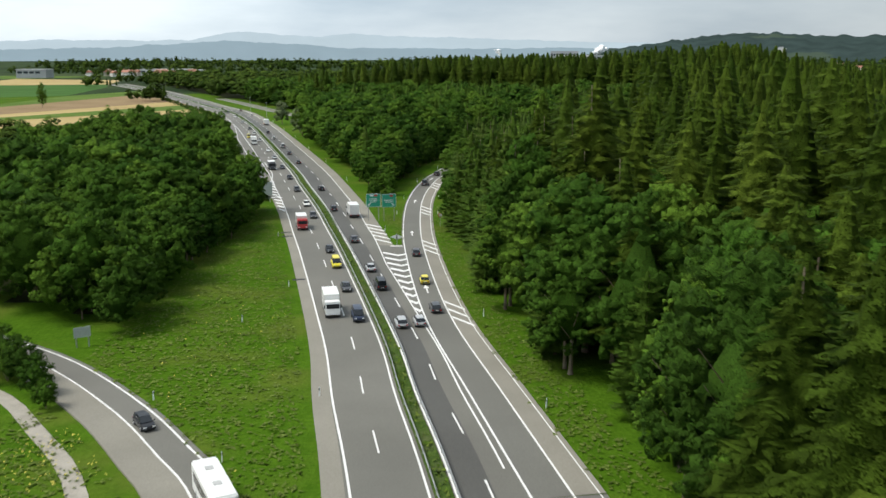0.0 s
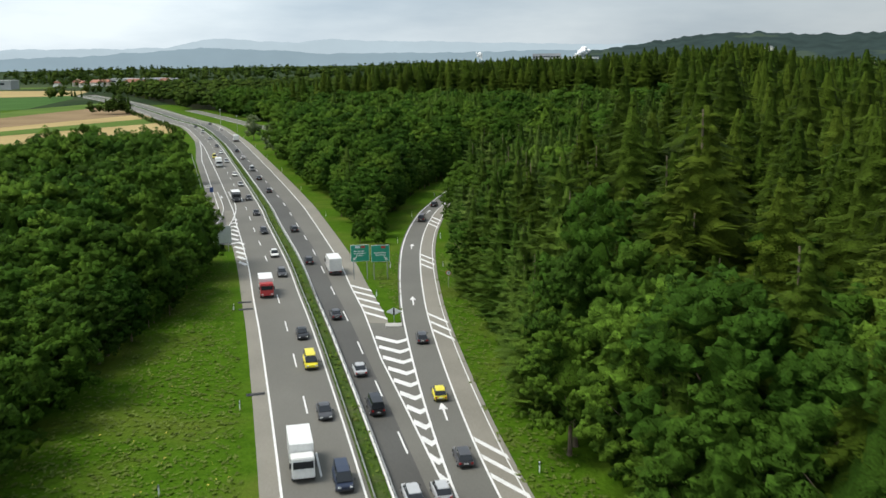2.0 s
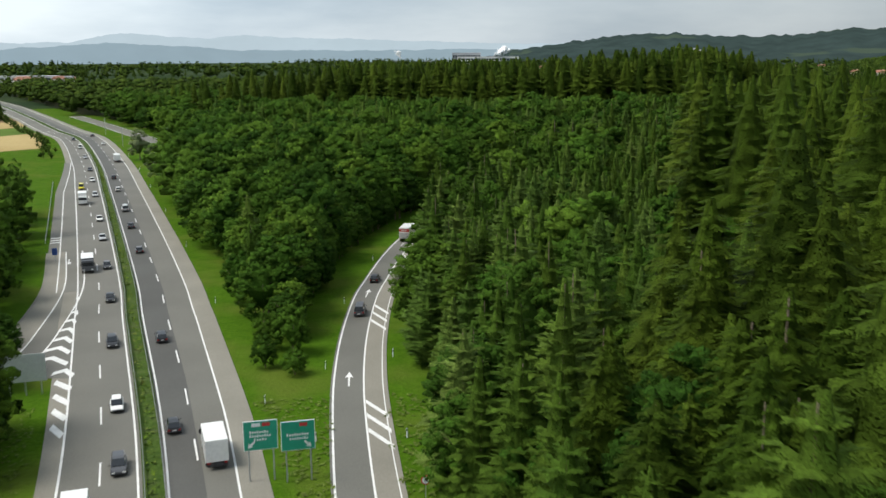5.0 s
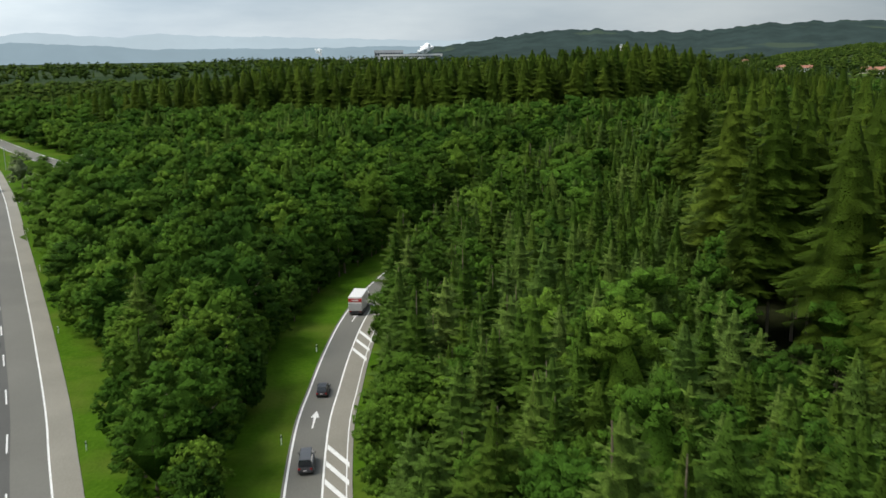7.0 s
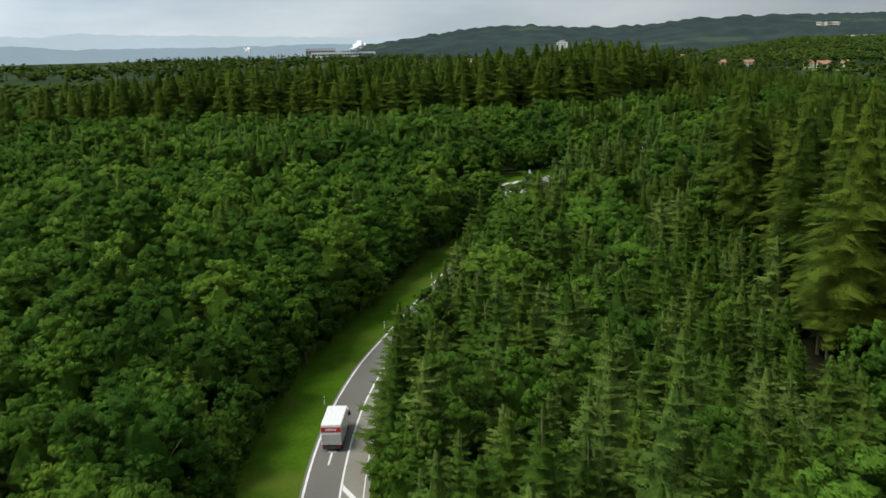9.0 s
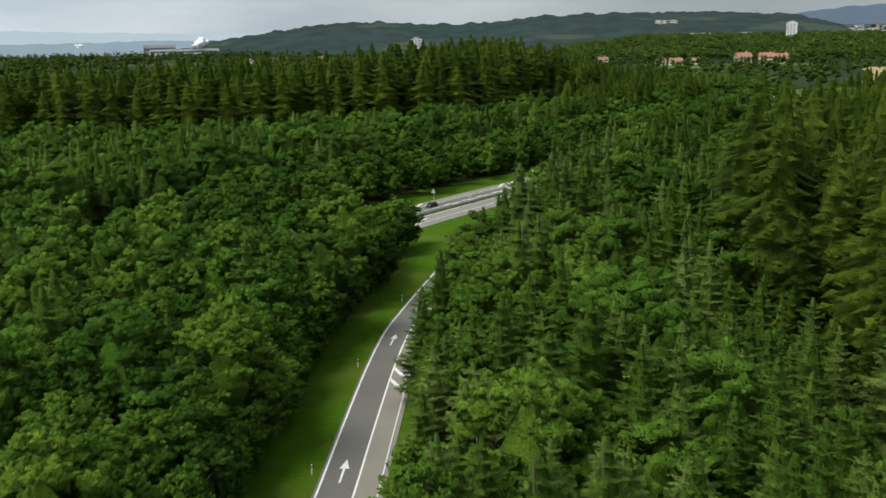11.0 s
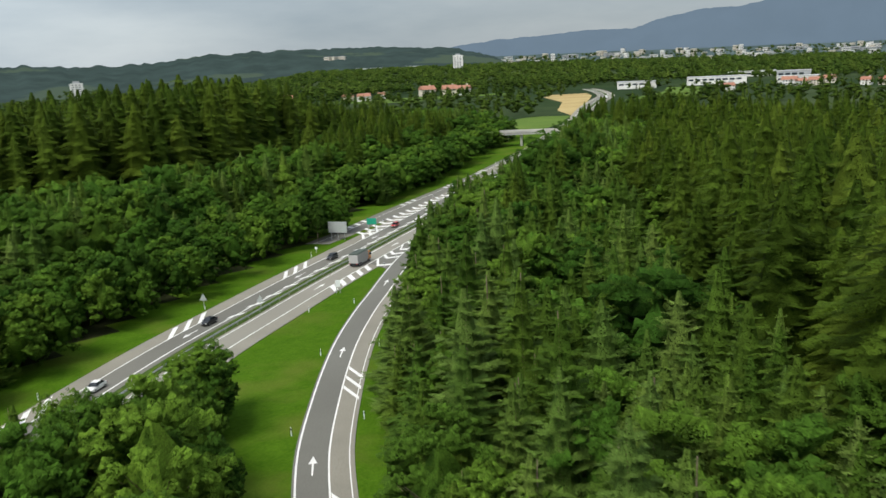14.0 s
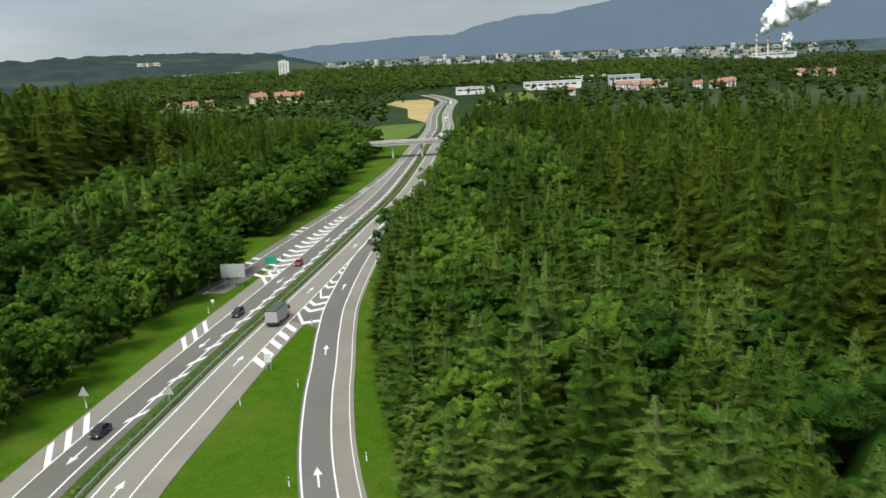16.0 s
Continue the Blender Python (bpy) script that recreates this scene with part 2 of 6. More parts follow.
def ribbon(name, line, o1, o2, z, mat, parent=None, thick=0.0):
    """A strip along a line between two offsets to its right."""
    a, b = shifted(line, o1), shifted(line, o2)
    n = len(line)
    v = [(*p, z) for p in a] + [(*p, z) for p in b]
    f = [(i, n + i, n + i + 1, i + 1) for i in range(n - 1)]
    if thick:
        v += [(x, y, z - thick) for x, y, _ in v]
        f += [(i, i + 1, 2 * n + i + 1, 2 * n + i) for i in range(n - 1)]
        f += [(n + i + 1, n + i, 3 * n + i, 3 * n + i + 1) for i in range(n - 1)]
    return raw(name, v, f, mat, parent)


def along(line, s):
    run = np.r_[0, np.cumsum(np.hypot(*np.diff(line, axis=0).T))]
    d = np.stack([np.interp(s, run, normals(line)[:, k]) for k in (0, 1)], -1)
    return np.stack([np.interp(s, run, line[:, k]) for k in (0, 1)], -1), d


def length(line):
    return np.hypot(*np.diff(line, axis=0).T).sum()


def near(line, x, y):
    """The run along the line of the place nearest to x, y."""
    i = int(np.argmin(np.hypot(line[:, 0] - x, line[:, 1] - y)))
    return np.hypot(*np.diff(line[: i + 1], axis=0).T).sum() if i else 0.0


# ---- the lines of the roads ----
M1 = curve([(32, -140), (18, -50), (10, 5), (0.3, 69), (-3.7, 92), (-7.3, 114), (-17.2, 162), (-22.8, 187), (-28, 210), (-38, 250), (-42.8, 270), (-54, 312), (-72.5, 380), (-93.5, 455), (-124, 550), (-150, 606), (-200, 720), (-260, 850), (-360, 1040)])
R1 = curve([(7, 69), (2.5, 93), (-2, 117), (-5, 141), (-7.6, 170), (-8.6, 190), (-9, 208), (-8.9, 222), (-8.0, 239), (-6.0, 258.3), (-3.9, 270), (-2.1, 279.5), (0, 289.3), (1.7, 296.4), (4.0, 304.6), (7.1, 314.1), (12.3, 326.6), (18.6, 338.8), (24.8, 350.8), (33.1, 366.5), (40.4, 379.2), (46.6, 388.2), (53, 397.1), (61, 408), (66.4, 414.6), (73.6, 422.5), (83, 432.4), (94, 443.2), (106.7, 454.3), (117, 462.6), (131, 474), (147, 486), (181, 508), (222, 531), (280, 564)])
M2 = curve([(10, 418), (35, 428), (55, 443), (75, 456.5), (94, 467.5), (118, 481), (161, 504), (205, 528), (263, 560), (335, 604), (400, 645), (500, 707), (620, 790), (740, 868), (830, 925), (920, 1000), (1000, 1075)])
LINK = curve([(10, 418), (-20, 430), (-50, 462), (-80, 520), (-105, 572), (-135, 640), (-170, 715)])
LOOP = curve([(-58, 300), (-50.1, 270), (-46.8, 245), (-46.2, 233), (-48, 224), (-54, 214), (-70, 205), (-92, 190), (-100, 165), (-92, 140), (-75, 124), (-57, 113.4), (-43, 103.1), (-31, 90), (-23.2, 79.2), (-17.1, 69.4), (-7, 45), (0, 10), (2, -60)], 2.5)
TRACK = curve([(-90, 118), (-70, 108), (-48, 95), (-38, 84), (-28, 69), (-18, 40), (-12, 0), (-12, -60)])

ground_bm = bmesh.new()
bmesh.ops.create_grid(ground_bm, x_segments=60, y_segments=60, size=6000)
ground = obj("ground", ground_bm, GRASS)
ground.location.z = -0.03
tagged(ground, "open green meadow and verge grass under the roads", "ground", kind="structure")


def road(name, label):
    e = new(name)
    return tagged(e, label, "road", kind="structure")
# ---- the roads: surfaces, then the paint on them ----
def stretch(line, x0, y0, x1, y1):
    """The piece of a line between the places nearest to two points."""
    i, j = (int(np.argmin(np.hypot(line[:, 0] - x, line[:, 1] - y))) for x, y in ((x0, y0), (x1, y1)))
    return line[min(i, j) : max(i, j) + 1]


def slab(name, pts, z, parent, mat=PAINT):
    return raw(name, [(x, y, z) for x, y in pts], [tuple(range(len(pts)))], mat, parent)


def at(line, s, o):
    p, n = along(line, s)
    return p + n * o


def bar(line, s, o1, o2, slant, width, z, parent):
    """A painted bar across a strip, from offset o1 at s to o2 at s + slant."""
    slab("hatch_bar", [at(line, s - width / 2, o1), at(line, s + width / 2, o1), at(line, s + slant + width / 2, o2), at(line, s + slant - width / 2, o2)], z, parent)


def dashes(line, o, first_s, period, long, wide, z, parent, last=None):
    s = first_s
    while s + long < (last or length(line)):
        slab("lane_dash", [at(line, s, o - wide / 2), at(line, s + long, o - wide / 2), at(line, s + long, o + wide / 2), at(line, s, o + wide / 2)][::-1], z, parent)
        s += period


def strip(name, a, b, z, parent, mat=ASPHALT):
    """A surface between two lines that run the same way."""
    n = 16
    p, q = (np.array(k)[np.linspace(0, len(k) - 1, n).round().astype(int)] for k in (a, b))
    v = [(*k, z) for k in p] + [(*k, z) for k in q]
    return raw(name, v, [(i, n + i, n + i + 1, i + 1) for i in range(n - 1)], mat, parent)


ARROW = [(-0.09, 0), (0.09, 0), (0.12, 3.0), (0.48, 3.0), (0.0, 5.0), (-0.48, 3.0), (-0.12, 3.0)]


def arrow(line, s, o, z, parent, back=False):
    p, n = along(line, s)
    d = np.array([-n[1], n[0]]) * (-1 if back else 1)
    side = n * (-1 if back else 1)
    slab("lane_arrow", [p + n * o + side * u + d * (v - 2.5) for u, v in ARROW], z, parent)


m1 = road("road_motorway", "four-lane grey asphalt motorway with white lines and a grassy median")
ribbon("asphalt", M1, -10.0, -1.0, 0.03, ASPHALT, m1, 0.1)


def kerb_side(line):
    """The offset of the eastern carriageway's outer line, which widens past the fork."""
    return np.interp(line[:, 1], [60, 100, 119, 153, 175, 189, 209, 247, 306], [5.8, 5.6, 5.3, 5.5, 6.7, 7.05, 7.8, 8.7, 9.0])


def lane_line(line):
    return np.interp(line[:, 1], [80, 97, 125, 153, 179, 207, 222, 250], [3.6, 3.4, 3.42, 3.55, 3.8, 4.1, 4.5, 4.75])


def median_side(line):
    return np.interp(line[:, 1], [81, 120, 173, 190, 222], [0.8, 0.75, 0.85, 1.1, 1.4])


ribbon("asphalt", M1, 0.6, kerb_side(M1) + 2.6, 0.03, ASPHALT, m1, 0.1)
ribbon("shoulder", M1, -10.0, -8.1, 0.04, SHOULDER, m1)
past_fork = stretch(M1, -8, 150, -360, 1040)
ribbon("shoulder", past_fork, kerb_side(past_fork), kerb_side(past_fork) + 2.6, 0.04, SHOULDER, m1)
ribbon("dark_lane", M1, median_side(M1) + 0.1, lane_line(M1) + 0.3, 0.04, ASPHALT_DARK, m1)
ribbon("median_grass", M1, -1.0, median_side(M1) - 0.3, 0.10, MEDIAN, m1)
for o, w in ((np.interp(M1[:, 1], [69, 121, 176, 240], [-7.7, -8.2, -8.3, -7.9]), 0.22), (-1.4, 0.2), (median_side(M1), 0.2)):
    ribbon("edge_line", M1, o - w / 2, o + w / 2, 0.05, PAINT, m1)
to_fork = stretch(M1, 0, 75, -360, 1040)
ribbon("edge_line", to_fork, kerb_side(to_fork) - 0.2, kerb_side(to_fork), 0.064, PAINT, m1)
exit_lane = stretch(M1, -43, 268, -95, 460)
taper = np.interp(np.linspace(0, 1, len(exit_lane)), [0, 0.6, 1], [-13.2, -13.0, -10.4])
ribbon("exit_lane", exit_lane, taper, -8.0, 0.042, ASPHALT, m1)
ribbon("edge_line", exit_lane, taper + 2.0, taper + 2.2, 0.052, PAINT, m1)
dashes(M1, -4.65, near(M1, -4.6, 60) + 2, 15.0, 5.2, 0.18, 0.05, m1, near(M1, -150, 606))
dashes(shifted(M1, lane_line(M1)), 0.0, near(M1, 5, 60) + 9, 15.0, 5.2, 0.18, 0.05, m1, near(M1, -150, 606))

r1 = road("road_ramp", "single-lane asphalt ramp curving through the woods")
ribbon("asphalt", R1, -0.35, 6.2, 0.045, ASPHALT_RAMP, r1, 0.1)
ribbon("shoulder", R1, 3.5, 6.2, 0.052, SHOULDER, r1)
before = curve([(37, -138), (25, -50), (17, 5), (7, 69)])
ribbon("asphalt", before, -1.0, 6.2, 0.045, ASPHALT_RAMP, r1, 0.1)
for o, w in ((0.0, 0.22), (3.45, 0.2), (5.65, 0.12)):
    ribbon("edge_line", R1, o - w / 2, o + w / 2, 0.06, PAINT, r1)
    ribbon("edge_line", before, o - w / 2, o + w / 2, 0.06, PAINT, r1)
ARROWS = [near(R1, x, y) for x, y in ((-2.5, 138), (-6.5, 179), (-7, 220), (-4, 261), (5, 301), (20.5, 338.7), (39, 374), (63, 407.8), (90.8, 438), (122, 465), (156.6, 488))]
for s in ARROWS:
    arrow(R1, s, 1.75, 0.062, r1)
    for k in (7.5, 11.5, 15.5):
        if s < near(R1, 115, 462):
            bar(R1, s - k, 3.6, 5.9, -4.6, 1.15, 0.062, r1)
# the fork: chevrons before the nose, bars along the shoulder behind it
fork_l, fork_r = shifted(M1, kerb_side(M1)), R1
for y in np.arange(121.0, 166, 4.1):
    a = fork_l[np.argmin(np.abs(fork_l[:, 1] - y))]
    b = fork_r[np.argmin(np.abs(fork_r[:, 1] - y))]
    wide = max(0.3, b[0] - a[0])
    p, q, r_ = np.array([a[0], y]), np.array([a[0] + wide * 0.68, y - 0.9 - wide * 0.36]), np.array([a[0] + wide, y - 0.3 - wide * 0.2])
    t_ = np.array([0, 1.25])
    slab("chevron", [p, q, r_, r_ + t_, q + t_, p + t_], 0.062, r1)
fork_v = [(a[0], a[1]) for a in fork_l if 116 < a[1] < 170]
fork_w = [(b[0], b[1]) for b in fork_r if 116 < b[1] < 170]
strip("fork_surface", fork_v, fork_w, 0.048, r1)
for y, far in ((170, 0.95), (174.5, 0.95), (179, 0.9), (183.5, 0.85), (188, 0.8)):
    rim = float(kerb_side(np.array([(0.0, y)]))[0])
    bar(M1, near(M1, -22, y) + 1.5, rim + 0.05, rim + 2.6, -4.2, 1.3, 0.062, m1)

m2 = road("road_second_motorway", "grey asphalt motorway with hatched hard shoulders and a grassy median")
ribbon("asphalt", M2, -9.6, -1.2, 0.03, ASPHALT, m2, 0.1)
ribbon("asphalt", M2, 1.2, 9.0, 0.03, PALE_ASPHALT, m2, 0.1)
ribbon("shoulder", M2, -9.6, -6.5, 0.04, SHOULDER, m2)
ribbon("shoulder", M2, 6.1, 9.0, 0.04, SHOULDER, m2)
ribbon("median_grass", M2, -1.3, 1.3, 0.08, MEDIAN, m2)
for o, w in ((-6.4, 0.2), (-2.5, 0.25), (2.0, 0.2), (6.0, 0.2)):
    ribbon("edge_line", M2, o - w / 2, o + w / 2, 0.05, PAINT, m2)
s0 = near(M2, 85, 462)
for g_ in range(-1, 3):
    for k in (-4.6, 0, 4.6):
        bar(M2, s0 + g_ * 42 + k, -6.5, -9.2, 6.0, 1.7, 0.052, m2)
for k in range(46):
    bar(M2, s0 + 8 + 7.2 * k, -3.1, -1.6, 3.4, 1.5, 0.052, m2)
for k in (-14, 28, 70, 112):
    arrow(M2, s0 + k + 3, 4.0, 0.052, m2)
    arrow(M2, s0 + k + 12, -4.4, 0.052, m2, True)
# where the ramp joins
s1 = near(M2, 113, 478)
for k in range(5):
    bar(M2, s1 + 4.4 * k, 6.1, 8.6, -3.6, 1.9, 0.052, m2)
join_l, join_r = shifted(M2, 6.1), R1
for x in np.arange(136.0, 236, 4.6):
    a = join_l[np.argmin(np.abs(join_l[:, 0] - x))]
    b = join_r[np.argmin(np.abs(join_r[:, 0] - x))]
    w_ = b - a
    p, r_ = a, b
    d_ = np.array([0.87, 0.5])
    q = a + w_ * 0.45 - d_ * (0.5 + 0.5 * np.hypot(*w_))
    slab("chevron", [p, q, r_, r_ + d_ * 1.6, q + d_ * 1.6, p + d_ * 1.6], 0.062, m2)
fork_v = [tuple(a) for a in join_l if 132 < a[0] < 238]
fork_w = [tuple(b) for b in join_r if 132 < b[0] < 238]
strip("fork_surface", fork_v, fork_w, 0.048, m2)
# the slip road that leaves the second motorway on its far side
onr = stretch(M2, 150, 498, 345, 610)
u = np.linspace(0, 1, len(onr))
out_o = np.interp(u, [0, 0.05, 0.20, 0.5, 1], [-19, -18.0, -17.2, -14, -9.6])
ribbon("slip_lane", onr, out_o, np.minimum(out_o + 6.5, -9.4), 0.034, ASPHALT, m2)
ribbon("edge_line", onr, out_o + 2.3, out_o + 2.5, 0.054, PAINT, m2)
ribbon("fork_surface", onr[int(len(onr) * 0.14) :], (out_o + 6.4)[int(len(onr) * 0.14) :], -9.3, 0.032, ASPHALT, m2)
for k in range(15):
    s = near(M2, 163, 505) + 5.0 * k
    f = (s - near(M2, 150, 498)) / length(onr)
    o = float(np.interp(f, u, out_o)) + 6.2
    if o < -8.0:
        mid_o = (o - 6.4) / 2
        for a_, b_ in ((o, mid_o), (mid_o, -6.5)):
            bar(M2, s + (0 if a_ == o else -2.4), a_, b_, (-2.4 if a_ == o else 1.6), 1.7, 0.054, m2)
for g_ in range(4):
    for k in (-4.6, 0, 4.6):
        s = near(M2, 172, 510) + 38 * g_ + k
        f = (s - near(M2, 150, 498)) / length(onr)
        o = float(np.interp(f, u, out_o))
        bar(M2, s, o + 0.2, o + 2.3, -1.2, 1.4, 0.054, m2)

lk = road("road_link", "two-lane asphalt link road between the motorways")
ribbon("asphalt", LINK, -4, 4, 0.025, ASPHALT, lk, 0.1)
for o in (-3.6, 3.6):
    ribbon("edge_line", LINK, o - 0.1, o + 0.1, 0.035, PAINT, lk)
lp = road("road_loop", "curving asphalt slip road beside the meadow")
ribbon("asphalt", LOOP, -0.6, 6.3, 0.036, ASPHALT, lp, 0.1)
ribbon("shoulder", LOOP, 3.0, 6.3, 0.044, SHOULDER, lp)
ribbon("kerb", LOOP, 6.3, 6.52, 0.14, SHOULDER, lp, 0.2)
ribbon("edge_line", LOOP, -0.1, 0.12, 0.054, PAINT, lp)
ribbon("edge_line", LOOP, 2.85, 3.05, 0.054, PAINT, lp)
exit_l, exit_r = shifted(M1, -7.9), LOOP
for y in np.arange(207.5, 266, 4.6):
    a = exit_l[np.argmin(np.abs(exit_l[:, 1] - y))]
    b = exit_r[np.argmin(np.abs(exit_r[:, 1] - y) + 50 * (exit_r[:, 1] < 225))] if y > 228 else a + np.array([-1.7 - (y - 206) * 0.05, -0.6])
    w_ = a[0] - b[0]
    q = np.array([a[0] - 0.55 * w_, y + 0.5 + 0.25 * w_])
    t_ = np.array([0, 1.4])
    p = np.array([a[0], y - 1.0])
    pts = [p, q, np.array([b[0], y]), np.array([b[0], y]) + t_, q + t_, p + t_] if y > 224 else [p, np.array([b[0], y + 1.5]), np.array([b[0], y + 1.5]) + t_, p + t_]
    slab("chevron", pts[::-1], 0.058, m1)
fork_v = [tuple(a) for a in exit_l if 224 < a[1] < 272]
fork_w = [tuple(b) for b in exit_r if 226 < b[1] < 272]
strip("fork_surface", fork_v, fork_w[::-1], 0.046, m1)
for k in (0, 2.6, 5.2):
    bar(M1, near(M1, -54, 312) + k, -13.0, -11.0, 0.4, 0.7, 0.054, m1)
arrow(M1, near(M1, -49, 292), -9.4, 0.054, m1, True)
tk = road("gravel_track", "pale gravel farm track beside the slip road")
ribbon("gravel", TRACK, 0.35, 2.05, 0.02, GRAVEL, tk)

# ---- woods ----
rng = np.random.default_rng(7)


def unit(v):
    return v / (np.linalg.norm(v, axis=-1, keepdims=True) + 1e-9)


def leaves(centres, outs, size, up=0.3, spread=0.5):
    """One pointed leaf spray a centre, turned outwards with some scatter: vertices, three each."""
    n = len(centres)
    nrm = unit(outs + rng.normal(0, spread, (n, 3)) + (0, 0, up))
    t = unit(np.cross(nrm, rng.normal(0, 1, (n, 3))))
    b = np.cross(nrm, t)
    s = (np.asarray(size) * rng.uniform(0.6, 1.3, n))[:, None]
    tri = np.stack([centres - t * s * 0.55 - b * s * 0.42, centres - t * s * 0.45 + b * s * 0.48, centres + t * s * 0.8], 1)
    return tri.reshape(-1, 3)


def tufts(centres, outs, size):
    """Small rounded bunches of leaves, four triangles each: vertices, the ways out, and how far each corner frays."""
    n = len(centres)
    q = unit(outs + rng.normal(0, 0.35, (n, 3)) + (0, 0, 0.35))
    t = unit(np.cross(q, rng.normal(0, 1, (n, 3))))
    b = np.cross(q, t)
    s = (size * rng.uniform(0.65, 1.4, n))[:, None]
    top = centres + q * s * 0.42
    ring = [(t, b), (b, -t), (-t, -b), (-b, t)]
    foot = [centres - q * s * 0.30 + u * s * rng.uniform(0.50, 0.85, (n, 1)) + w * s * 0.1 for u, w in ring]
    way = [unit(q * 0.55 + u * 0.8) for u, _ in ring]
    v = np.stack([p for i in range(4) for p in (foot[i], foot[(i + 1) % 4], top)], 1).reshape(-1, 3)
    o = np.stack([p for i in range(4) for p in (way[i], way[(i + 1) % 4], q)], 1).reshape(-1, 3)
    return v, o, np.tile((0.85, 0.85, 0.0), 4 * n)


def ball(n):
    return unit(rng.normal(0, 1, (n, 3)))


EIGHT_V = np.array([(1, 0, 0), (0, 1, 0), (-1, 0, 0), (0, -1, 0), (0, 0, 1), (0, 0, -1)], float)
EIGHT_F = np.array([(0, 1, 4), (1, 2, 4), (2, 3, 4), (3, 0, 4), (1, 0, 5), (2, 1, 5), (3, 2, 5), (0, 3, 5)])


def lump(c, r):
    """A rough closed clump of twigs and leaves, and the way out of it."""
    a = rng.uniform(0, 2 * math.pi)
    turn = np.array([[math.cos(a), -math.sin(a), 0], [math.sin(a), math.cos(a), 0], [0, 0, 1]])
    d = EIGHT_V @ turn.T
    v = c + d * rng.uniform(0.85, 1.15, (len(d), 1)) * r
    return v[EIGHT_F].reshape(-1, 3), d[EIGHT_F].reshape(-1, 3)


def broadleaf(n, lumps, size, slim=1.0):
    """The crown of a broad-leaved tree one metre high: clumps over a rounded core, each bristling with leaf sprays."""
    mid, core = np.array([0, 0, 0.48]), np.array([0.20 * slim, 0.20 * slim, 0.38])
    verts, outs, rims = [], [], []
    per = n // lumps
    for i in range(lumps):
        z = 1 - 1.72 * (i + 0.3) / lumps
        a = i * 2.4 + rng.uniform(0, 0.8)
        w = math.sqrt(max(0.0, 1 - z * z))
        d = unit(np.array([math.cos(a) * w, math.sin(a) * w, z]) + rng.normal(0, 0.12, 3))
        c = mid + d * core * rng.uniform(0.84, 1.16)
        r = np.array([1, 1, 0.85]) * rng.uniform(0.085, 0.150) * slim * (16 / lumps) ** 0.45
        v, o = lump(c, r * 0.74)
        verts.append(v)
        outs.append(unit(o * 0.75 + d * 0.35))
        rims.append(np.full(len(v), 0.42))
        if per:
            q = unit(ball(per) + d * 0.75 + (0, 0, 0.15))
            v, o, f = tufts(c + q * r * rng.uniform(0.70, 1.12, (per, 1)), q, size)
            verts.append(v)
            outs.append(unit(o * 0.8 + d * 0.25))
            rims.append(f)
    v, o = lump(mid, core * 0.82)
    return np.concatenate([*verts, v]), np.concatenate([*outs, o]), np.concatenate([*rims, np.full(len(v), 0.2)])


